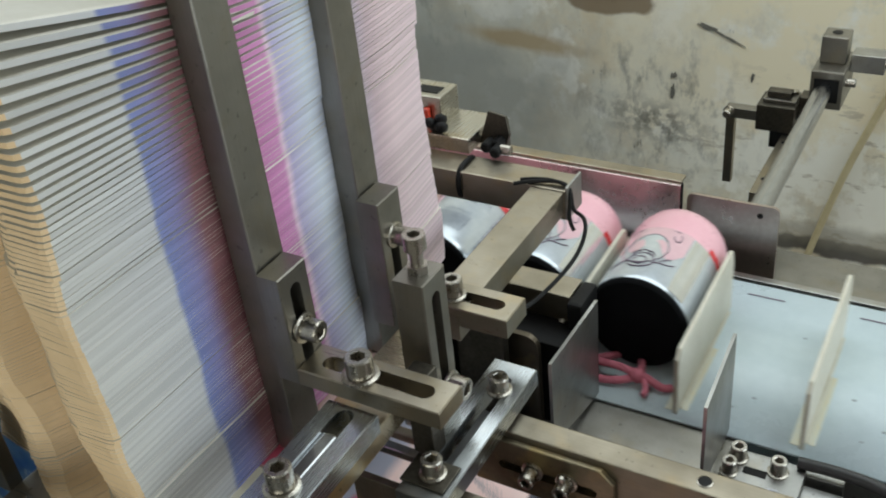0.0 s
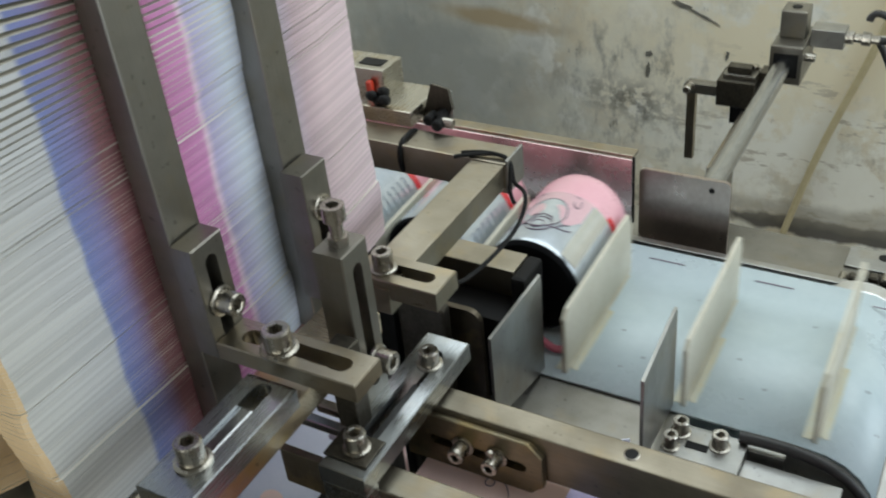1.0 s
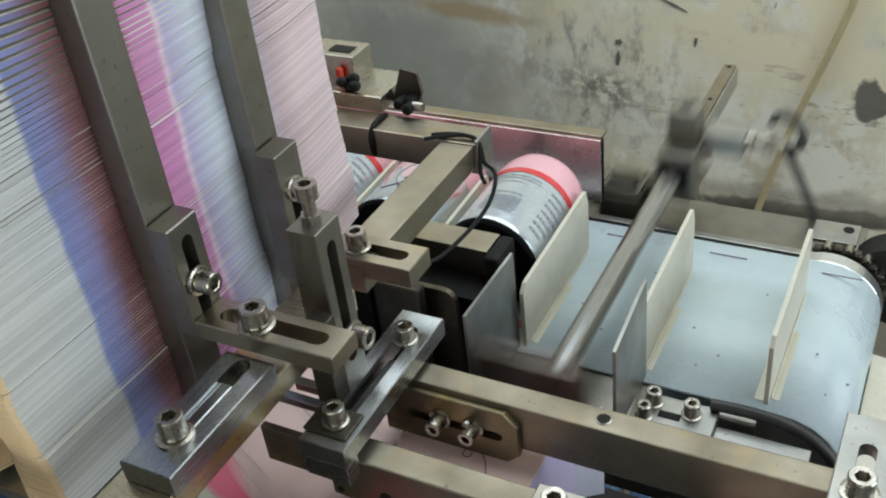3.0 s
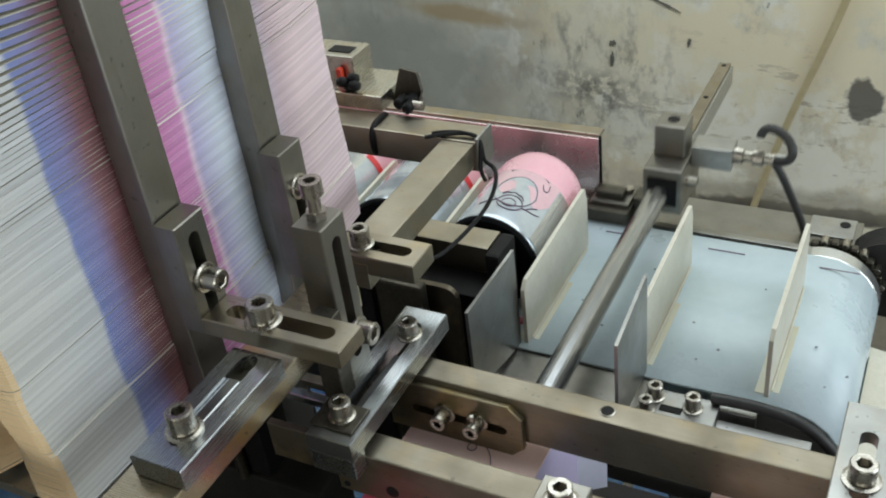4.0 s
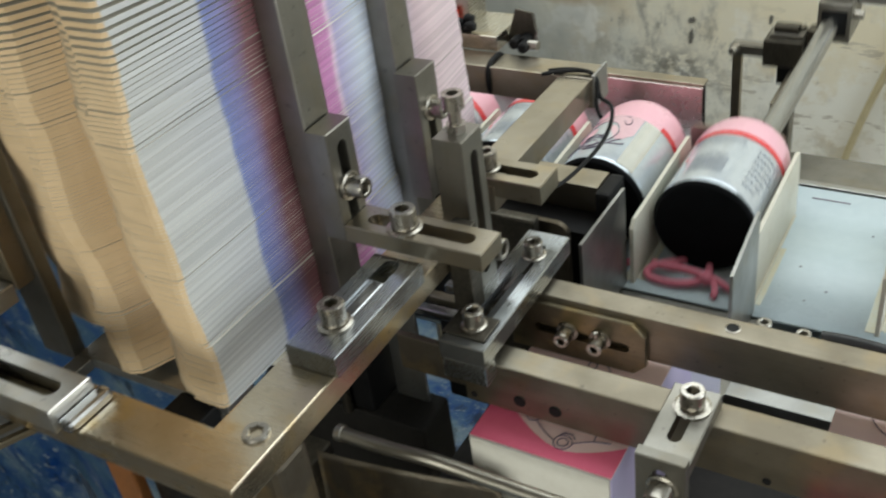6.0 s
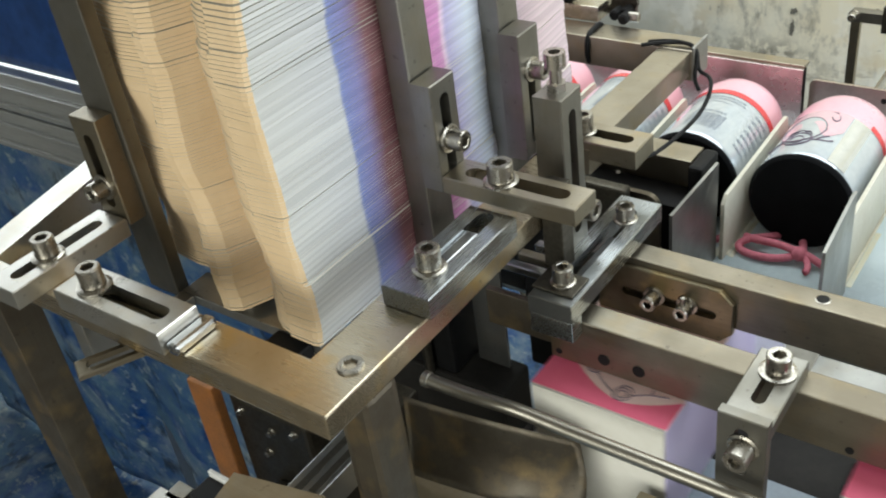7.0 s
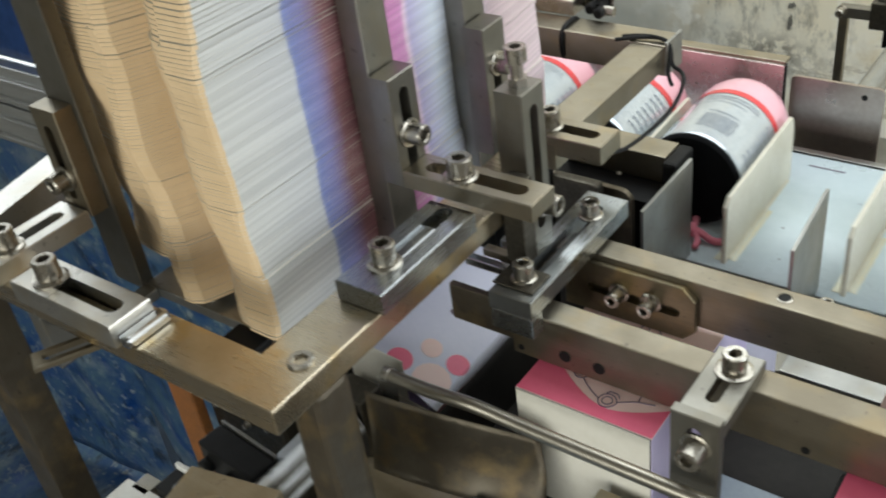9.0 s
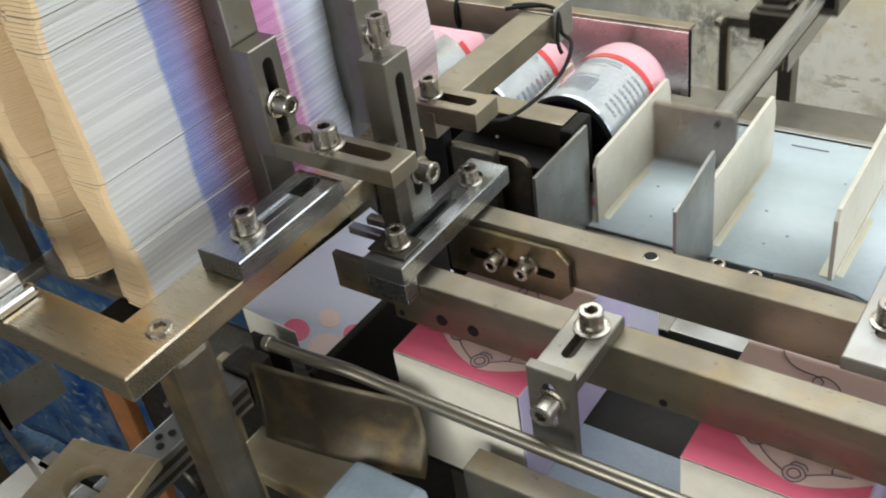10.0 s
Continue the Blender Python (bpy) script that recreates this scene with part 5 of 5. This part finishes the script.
def carton_track():
    t = thing("carton_track", "dark steel bed carrying the cartons under the rails", "conveyor")
    part("bed", box(-0.335, 2.9, 0.372, 0.556, 0.790, 0.8195), BEDM, t)
    part("bed_plate", box(-0.20, 2.9, 0.372, 0.442, 0.8195, 0.8218, bevel=0.0006), CAPM, t)
    part("side_rail", box(-0.20, 2.9, 0.322, 0.345, 0.830, 0.872), STEEL, t)
    part("bed_plate", box(-0.16, 2.9, 0.575, 0.600, 0.800, 0.823), SHEET, t)
    for x in (-0.30, 0.6, 1.9):
        part("leg", box(x, x + 0.05, 0.42, 0.47, FLOOR_Z, 0.790), STEEL_Z, t)
    part("cross_beam", box(-0.66, 0.6, 0.47, 0.52, 0.52, 0.57), DARKSTEEL, t)
    return t


carton_track()

LUGS = []


def make_lug():
    t = thing("chain_lug", "dark flat lug pushing a carton along", "lug", "lugs of the carton chain")
    part("lug", box(-0.010, -0.002, 0.40, 0.425, 0.0, 0.070), BLACK, t)
    part("lug_plate", box(-0.030, -0.002, 0.36, 0.40, 0.0, 0.006), ALU, t)
    return t


LUGS.append(make_lug())
for _ in range(27):
    LUGS.append(copy_thing(LUGS[0], Matrix.Identity(4)))
LUG_R = 0.03
LUG_L = (28 * 0.230 - 2 * math.pi * LUG_R) / 2


def lug_pose(s):
    """A place on the chain loop that carries the lugs, s metres along it."""
    s %= 28 * 0.230
    x0, z, half = -0.42, 0.8207, math.pi * LUG_R
    if s < LUG_L:
        return pose(x0 + s, 0, z)
    s -= LUG_L
    if s < half:
        a = s / LUG_R
        return pose(x0 + LUG_L + LUG_R * math.sin(a), 0, z - LUG_R + LUG_R * math.cos(a), 0, math.degrees(a), 0)
    s -= half
    if s < LUG_L:
        return pose(x0 + LUG_L - s, 0, z - 2 * LUG_R, 0, 180, 0)
    s -= LUG_L
    a = s / LUG_R
    return pose(x0 - LUG_R * math.sin(a), 0, z - LUG_R - LUG_R * math.cos(a), 0, 180 + math.degrees(a), 0)


def gripper():
    """Black plates that rise from the bed to take a blank, and sink again before it is carried off."""
    t = thing("blank_gripper", "black steel plates that grip the carton blank", "machine part")
    part("side_plate", box(-0.360, -0.352, 0.338, 0.532, 0.785, 0.888, bevel=0.002), BEDM, t)
    part("front_plate", box(-0.430, -0.392, 0.346, 0.351, 0.795, 0.897, bevel=0.002), BEDM, t)
    part("link", box(-0.430, -0.352, 0.340, 0.352, 0.780, 0.795, bevel=0.001), BEDM, t)
    return t


GRIPPER = gripper()

# ---- things at the left and below the magazine ----
def sheet_mesh(bm, nx, ny, f):
    g = [[bm.verts.new(f(i / nx, j / ny)) for j in range(ny + 1)] for i in range(nx + 1)]
    for i in range(nx):
        for j in range(ny):
            bm.faces.new((g[i][j], g[i + 1][j], g[i + 1][j + 1], g[i][j + 1]))
    return bm


def floor_sheet():
    bm = bmesh.new()

    def f(u, v):
        x, y = -2.9 + 2.6 * u, -0.5 + 2.6 * v
        n = noise.noise(Vector((x * 4, y * 4, 0))) + 0.6 * noise.noise(Vector((x * 11, y * 11, 3)))
        return (x, y, FLOOR_Z + 0.045 + 0.034 * n)

    sheet_mesh(bm, 90, 90, f)
    bmesh.ops.solidify(bm, geom=bm.faces[:], thickness=0.002)
    return tagged(link_mesh("floor_sheet", bm, TARP, True), "crumpled dusty blue sheeting spread on the floor", "sheeting")


floor_sheet()


def profile_beam():
    t = thing("profile_beam", "aluminium profile beam with grooves beside the conveyor", "beam")
    for z0, z1 in ((0.815, 0.884), (0.738, 0.812)):
        b = part("profile", box(-2.30, -0.72, 0.615, 0.645, z0, z1, bevel=0.003), ALU, t)
        for k in (0.0, 0.62):
            zc = z0 + 0.012 + k * (z1 - z0 - 0.014)
            part("ridge", box(-2.30, -0.72, 0.608, 0.615, zc - 0.004, zc + 0.004, bevel=0.0015), ALU, b)
    for x in (-2.2, -1.5):
        part("leg", box(x, x + 0.04, 0.700, 0.730, FLOOR_Z, 0.742), ALU, t)
        part("leg_bracket", box(x, x + 0.04, 0.645, 0.730, 0.742, 0.770), ALU, t)
    return t


profile_beam()


def hanging_sheet():
    bm = bmesh.new()

    def f(u, v):
        x, z = -2.25 + 1.45 * u, 0.887 + 0.22 * v
        n = noise.noise(Vector((x * 6, z * 3, 1)))
        return (x, 0.640 + 0.03 * v * v + 0.022 * n * v, z + 0.02 * n * v)

    sheet_mesh(bm, 60, 14, f)
    bmesh.ops.solidify(bm, geom=bm.faces[:], thickness=0.002)
    return tagged(link_mesh("blue_sheeting", bm, BLUEBAG, True), "folded blue plastic sheeting on the profile beam", "sheeting")


hanging_sheet()


def lower_sheet():
    bm = bmesh.new()

    def f(u, v):
        x, z = -2.25 + 1.40 * u, -0.27 + 1.006 * v
        n = noise.noise(Vector((x * 7, z * 3, 5)))
        return (x, 0.665 + 0.02 * n + 0.03 * (1 - v), z)

    sheet_mesh(bm, 60, 30, f)
    bmesh.ops.solidify(bm, geom=bm.faces[:], thickness=0.002)
    return tagged(link_mesh("blue_sheeting", bm, TARP, True), "dusty blue plastic sheeting hanging below the profile beam", "sheeting")


lower_sheet()


# the drive parts under the magazine
def drive_parts():
    t = thing("drive_guard", "orange painted guard strip beside a dark gearbox", "machine part")
    part("strip", box(-0.812, -0.770, 0.385, 0.400, 0.30, 0.690, bevel=0.003), ORANGE, t)
    part("base", box(-0.812, -0.770, 0.385, 0.46, FLOOR_Z, 0.30, bevel=0.003), DARKSTEEL, t)
    t = thing("gearbox", "dark oily gearbox with bright bolts", "gearbox")
    part("case", box(-0.765, -0.640, 0.402, 0.520, 0.42, 0.672, bevel=0.006), DARKSTEEL, t)
    for x, z in ((-0.745, 0.655), (-0.70, 0.64), (-0.715, 0.60), (-0.66, 0.655)):
        screw(t, (x, 0.402, z), "-y", r=0.0040, h=0.005, washer=0.0055)
    part("boss", cylinder(bmesh.new(), 0.028, 0, 0.03, "-y", (-0.695, 0.402, 0.53), 28, 0.003), DARKSTEEL, t)
    part("stand", box(-0.745, -0.66, 0.42, 0.50, FLOOR_Z, 0.42), DARKSTEEL, t)
    return t


drive_parts()


SHAFT_X, SHAFT_Z = -0.403, 0.886


def swing_arm():
    """A square shaft with spots on one face and grooves on the next, carrying a bent strip; it turns to and fro."""
    t = thing("swing_arm", "bent steel strip on a square spotted shaft below the frame", "lever")

    def own(bm):
        bmesh.ops.translate(bm, vec=(-SHAFT_X, 0, -SHAFT_Z), verts=bm.verts[:])
        return bm

    pts = [(-0.652, 0.278), (-0.660, 0.220), (-0.660, 0.213), (-0.655, 0.208), (-0.640, 0.2045), (-0.490, 0.167), (-0.425, 0.151)]
    bm = bmesh.new()
    lo = [bm.verts.new((x, y, 0.790)) for x, y in pts]
    hi = [bm.verts.new((x, y, 0.840)) for x, y in pts]
    for k in range(len(pts) - 1):
        bm.faces.new((lo[k], lo[k + 1], hi[k + 1], hi[k]))
    bmesh.ops.solidify(bm, geom=bm.faces[:], thickness=0.004)
    part("strip", own(bm), LITSTEEL, t)
    part("link", own(box(-0.427, -0.389, 0.149, 0.163, 0.788, 0.8995, bevel=0.002)), SHEET, t)
    b = part("bar", own(box(-0.417, -0.389, 0.1635, 0.300, 0.872, 0.900)), SHEET, t)
    for x, y in ((-0.408, 0.222), (-0.400, 0.216), (-0.402, 0.230)):
        part("hole", own(cylinder(bmesh.new(), 0.0032, 0, 0.0006, "z", (x, y, 0.900), 14, 0.0002)), BLACK, b)
    for z in (0.8795, 0.8905):
        part("groove", own(box(-0.3891, -0.3884, 0.170, 0.298, z - 0.0028, z + 0.0028, bevel=0)), DARKSTEEL, b)
    return t


SWING = swing_arm()


def pin_clamp():
    """A black clamp with two pins that rises for a moment as the arm turns."""
    t = thing("pin_clamp", "black clamp block with two bright pins", "clamp")
    body = box(-0.004, 0.062, -0.012, 0.012, -0.016, 0.012, bevel=0.002)
    part("block", body, BLACK, t)
    part("edge", box(-0.004, 0.062, 0.0122, 0.0152, 0.002, 0.014, bevel=0.0008), SHEET, t)
    for x in (0.006, 0.034):
        pin = part("pin", cylinder(bmesh.new(), 0.0042, 0.012, 0.046, "-y", (x, 0, -0.006), 14), CHROME, t)
        part("collar", cylinder(bmesh.new(), 0.0065, 0.012, 0.020, "-y", (x, 0, -0.006), 14), BLACK, pin)
    part("stem", box(0.040, 0.062, -0.010, 0.010, -0.130, -0.0162, bevel=0.002), BLACK, t)
    return t


PINS = pin_clamp()


def hook_tab():
    t = thing("slotted_tab", "small slotted steel tab under the front arm", "bracket")
    part("tab", slotted(bmesh.new(), 0, 0, 0.056, 0.019, 1.026, 1.030, 0.042, 0.009, 0.0, pose(-0.500, 0.160, 0, 0, 0, 62), cut=0.006), STEEL, t)
    part("neck", box(-0.496, -0.480, 0.176, 0.192, 1.030, 1.036), STEEL, t)
    return t


hook_tab()


def stack_support():
    t = thing("support_bracket", "grey steel bracket with a dark clamp under the blanks", "bracket")
    part("plate", box(-0.560, -0.410, 0.262, 0.290, 0.984, 0.9935, bevel=0.001), SHEET, t)
    part("clamp", box(-0.452, -0.418, 0.238, 0.2615, 0.974, 0.994, bevel=0.002), BLACK, t)
    part("tongue", box(-0.500, -0.458, 0.2905, 0.330, 0.970, 0.9835, bevel=0.001), DARKSTEEL, t)
    screw(t, (-0.436, 0.238, 0.984), "-y", r=0.006, h=0.008, washer=0.008)
    screw(t, (-0.495, 0.276, 0.9935), r=0.006, h=0.006, washer=0.008)
    part("arm", box(-0.560, -0.545, 0.2005, 0.2615, 0.984, 0.9935, bevel=0.001), SHEET, t)
    part("post", box(-0.560, -0.545, 0.166, 0.2000, 0.984, 1.0355, bevel=0.001), SHEET, t)
    return t


stack_support()


def lower_plates():
    t = thing("drilled_plate", "tan steel plate with a large round hole", "plate")
    bm = slotted(bmesh.new(), 0, 0, 0.076, 0.066, 0.924, 0.934, 0.0315, 0.031, 0.0, pose(-0.389, 0.150, 0, 0, 0, 12))
    part("plate", bm, TANPLATE, t)
    part("post", box(-0.436, -0.424, 0.118, 0.130, FLOOR_Z, 0.920), STEEL_Z, t)
    t = thing("shaft_support", "dark steel block under the square shaft", "machine part")
    part("block", box(-0.419, -0.387, 0.302, 0.328, 0.720, 0.905, bevel=0.002), DARKSTEEL, t)
    t = thing("white_plate", "white plastic plate with a black slide", "plate")
    part("plate", box(-0.6104, -0.530, 0.130, 0.2065, 0.780, 0.790), WHITEPL, t)
    part("slide", box(-0.570, -0.480, 0.2075, 0.232, 0.775, 0.800), BLACK, t)
    part("slide_edge", box(-0.570, -0.480, 0.2325, 0.2365, 0.785, 0.806, bevel=0.001), WHITEPL, t)
    part("post", box(-0.60, -0.58, 0.20, 0.22, FLOOR_Z, 0.790), STEEL_Z, t)
    t = thing("end_cap", "blue grey plastic cap on the machine bed", "cap")
    part("cap", box(-0.285, -0.214, 0.170, 0.300, 0.760, 0.866, bevel=0.010, seg=3), CAPM, t)
    t = thing("side_plate", "pale steel side plate with a recess and bolts", "plate")
    part("plate", box(-0.468, -0.386, 0.330, 0.342, 0.600, 0.866, bevel=0.003), TANPLATE, t)
    part("recess_rim", box(-0.466, -0.428, 0.3285, 0.330, 0.835, 0.842, bevel=0.0004), STEEL, t)
    part("recess_rim", box(-0.434, -0.428, 0.3285, 0.330, 0.735, 0.834, bevel=0.0004), STEEL, t)
    screw(t, (-0.408, 0.330, 0.832), "-y", r=0.006, washer=0.010)
    part("pin", cylinder(bmesh.new(), 0.007, 0, 0.035, "-y", (-0.420, 0.330, 0.800), 18), CHROME, t)
    t = thing("machine_bed", "dark steel machine bed under the carton track", "machine frame")
    part("bed_top", box(-0.420, 2.9, 0.345, 0.640, 0.650, 0.676), BEDM, t)
    for x in (-0.38, 0.9, 2.6):
        for y in (0.36, 0.60):
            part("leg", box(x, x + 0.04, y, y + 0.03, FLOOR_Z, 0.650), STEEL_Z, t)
    t = thing("carton_picker", "black plates of the carton picker", "machine part")
    part("plate", box(-0.470, -0.400, 0.612, 0.626, 0.676, 0.985, bevel=0.003), BLACK, t)
    part("plate", box(-0.395, -0.345, 0.612, 0.624, 0.676, 0.940, bevel=0.003), DARKSTEEL, t)
    t = thing("lift_column", "black painted lift column with a pale sheet beside it", "machine part")
    part("column", box(-0.690, -0.535, 0.552, 0.606, 0.676, 0.935, bevel=0.004), BLACK, t)
    part("base", box(-0.700, -0.470, 0.548, 0.606, FLOOR_Z, 0.676, bevel=0.004), BEDM, t)
    part("pale_sheet", box(-0.528, -0.486, 0.590, 0.594, 0.6762, 0.880, bevel=0.001), SHEET, t)
    part("slide_rod", cylinder(bmesh.new(), 0.006, 0.676, 0.93, "z", (-0.566, 0.544, 0), 16), DARKSTEEL, t)
    part("bracket", box(-0.575, -0.557, 0.536, 0.552, 0.86, 0.885, bevel=0.002), DARKSTEEL, t)
    t = thing("finger_strips", "thin steel fingers lying under the clamp", "guide plate")
    for k, y in enumerate((0.412, 0.428, 0.444)):
        part("finger", box(-0.352 + 0.006 * k, -0.284, y, y + 0.008, 0.9805, 0.9875), STEEL if k % 2 else CHROME, t)
    part("angle", box(-0.352, -0.293, 0.388, 0.394, 0.944, 0.978), DARKSHEET, t)


lower_plates()

# the hose on the wall
c = tube("wall_hose", [(-0.17, Y1 - 0.02, 0.60), (-0.205, Y1 - 0.02, 0.45), (-0.26, Y1 - 0.02, 0.26), (-0.31, Y1 - 0.02, 0.12), (-0.36, Y1 - 0.02, -0.05), (-0.40, Y1 - 0.02, -0.22), (-0.42, Y1 - 0.02, -0.31)], 0.011, CREAMHOSE)
tagged(c, "yellowed hose running down the plaster wall", "hose")


# ---- motion in time ----
CYCLE, FIRST = 1.1365, 0.648


def smooth(a, b, v):
    v = min(max((v - a) / (b - a), 0.0), 1.0)
    return v * v * (3 - 2 * v)


PUSH = [(-0.40, 0.0), (-0.37, 0.03), (-0.34, 0.07), (-0.29, 0.105), (-0.25, 0.135), (-0.215, 0.165), (-0.184, 0.23), (-0.15, 0.31), (-0.10, 0.39), (-0.03, 0.42), (0.04, 0.42), (0.09, 0.37), (0.15, 0.275), (0.20, 0.215), (0.25, 0.165), (0.28, 0.115), (0.32, 0.04), (0.36, 0.0)]


def table(rows, v):
    if v <= rows[0][0]:
        return rows[0][1]
    for (a, p), (b, q) in zip(rows, rows[1:]):
        if v <= b:
            return p + (q - p) * (v - a) / (b - a)
    return rows[-1][1]


def stroke(t):
    k = round((t - FIRST) / CYCLE)
    return table(PUSH, t - FIRST - k * CYCLE)


def indexed(t, start, end):
    """How many steps an indexing drive has made at t, counted from the first push."""
    k = math.floor((t - FIRST - start) / CYCLE)
    return k + smooth(start, end, t - FIRST - k * CYCLE)


STEPS = [-0.40, -0.37, -0.34, -0.29, -0.25, -0.215, -0.184, -0.15, -0.10, -0.03, 0.04, 0.09, 0.15, 0.20, 0.25, 0.28, 0.32, 0.36, 0.40, 0.45, 0.50, 0.55, 0.60, 0.65, 0.69]
TIMES = sorted({round(FIRST + k * CYCLE + s, 3) for k in range(-1, 10) for s in STEPS if 0 < FIRST + k * CYCLE + s < 10} | {0.0, 10.0})
CARTON_STEP = 0.230
CARTON_X = -0.2765


def carton_shift(t):
    """Carton steps made: a step runs from 0.38 to 0.74 s after a push."""
    return indexed(t, 0.38, 0.74)


def roll_place(n, t):
    """The place of the roll that is pushed in cycle n."""
    belt = indexed(t, 0.27, 0.67)
    x = STATION_X + PITCH * min(belt - n, 0)
    y = STATION_Y
    local = t - FIRST - n * CYCLE
    if local > -0.45:
        y -= max(table(PUSH[:10], local) - 0.062, 0.0)
    if local > 0.3:
        x += CARTON_STEP * (carton_shift(t) - n)
    return x, y


def carton_rows(n):
    """The carton filled in cycle n: flat under the stack, swung down and opened, then carried along the track."""
    rows, opening = [], []
    for t in TIMES:
        s = carton_shift(t) - n
        u = t - FIRST - (n - 1) * CYCLE
        if s >= 0:
            rows.append((t, pose(CARTON_X + CARTON_STEP * s, BY0, BZ0)))
            opening.append((t, 90.0))
        else:
            drop, stand = smooth(-0.02, 0.18, u), smooth(0.40, 0.60, u)
            turn = smooth(0.02, 0.20, u) * (1 - stand)
            op = 4 + 62 * smooth(0.02, 0.20, u) + 24 * stand
            go = CARTON_STEP * max(s + 1, 0.0)
            end_x = CARTON_X - CARTON_STEP + go
            waiting = max(0, n - 1 - max(0, math.floor((t - FIRST + 0.02) / CYCLE) + 1))
            x = -0.615 + (-0.468 + 0.615) * drop
            x = x + (end_x - x) * stand
            z = (0.985 - 0.0026 * waiting) + (0.890 - (0.985 - 0.0026 * waiting)) * drop
            z = z + (BZ0 - z) * stand
            y = BY0 + 0.02 * drop * (1 - stand)
            rows.append((t, pose(x, y, z, 4 * turn, 90 * turn, 0)))
            opening.append((t, op))
    return rows, opening


def motions():
    walk(PUSHER, [(t, pose(0, -stroke(t), 0)) for t in TIMES])
    for k, f in enumerate(FLIGHTS):
        base = (STATION_X - 0.0585 - TAIL_X) + PITCH * k
        walk(f, [(t, loop_pose(base + PITCH * indexed(t, 0.27, 0.67))) for t in TIMES])
    turns = [165, 150, 160, 165, 4, -6, 182, -16, 150, -4, 8, -10, 6, 150]
    for k, (r, c) in enumerate(zip(ROLLS, CORDS)):
        n = k - 2
        rows, cords = [], []
        for t in TIMES:
            x, y = roll_place(n, t)
            z = ROLL_Z - 0.0054 * (1 - smooth(0.56, 0.68, y))
            rows.append((t, pose(x, y, z, 0, turns[k], 0)))
            cords.append((t, pose(x - 0.006, max(y - 0.007, BY0 + 0.046), z)))
        walk(r, rows)
        walk(c, cords)
    for k, c in enumerate(CARTONS):
        n = k - 3
        rows, opening = carton_rows(n)
        walk(c, rows)
        for p in c.children:
            kind = p.name.split(".")[0]
            if kind == "bottom_panel":
                continue
            poses = []
            for t, a in opening:
                ca, sa = math.cos(radians(a)), math.sin(radians(a))
                if kind == "left_panel":
                    poses.append((t, pose(0, 0, 0, 0, 90 - a, 0)))
                elif kind == "right_panel":
                    poses.append((t, pose(BW, 0, 0, 0, 90 - a, 0)))
                else:
                    poses.append((t, pose(BH * ca, 0, BH * sa)))
            walk(p, poses)
    lift = []
    for t in TIMES:
        u = (t - FIRST) % CYCLE
        lift.append((t, pose(0, 0, -0.103 * (1 - smooth(0.0, 0.14, u) * (1 - smooth(0.38, 0.45, u))))))
    walk(GRIPPER, lift)
    swing, pins = [], []
    for t in TIMES:
        u = (t - FIRST + 0.30) % CYCLE - 0.30
        over = smooth(-0.22, -0.12, u) * (1 - smooth(0.36, 0.46, u))
        swing.append((t, pose(SHAFT_X, 0, SHAFT_Z, 0, -88 * (1 - over), 0)))
        up = smooth(0.30, 0.37, u) * (1 - smooth(0.44, 0.52, u))
        pins.append((t, pose(-0.473, 0.2215, 0.890 - 0.19 * (1 - up), 0, 0, -6)))
    walk(SWING, swing)
    walk(PINS, pins)
    for k, g in enumerate(LUGS):
        walk(g, [(t, lug_pose(CARTON_X + 0.42 + CARTON_STEP * (indexed(t, 0.38, 0.74) + k))) for t in TIMES])


motions()
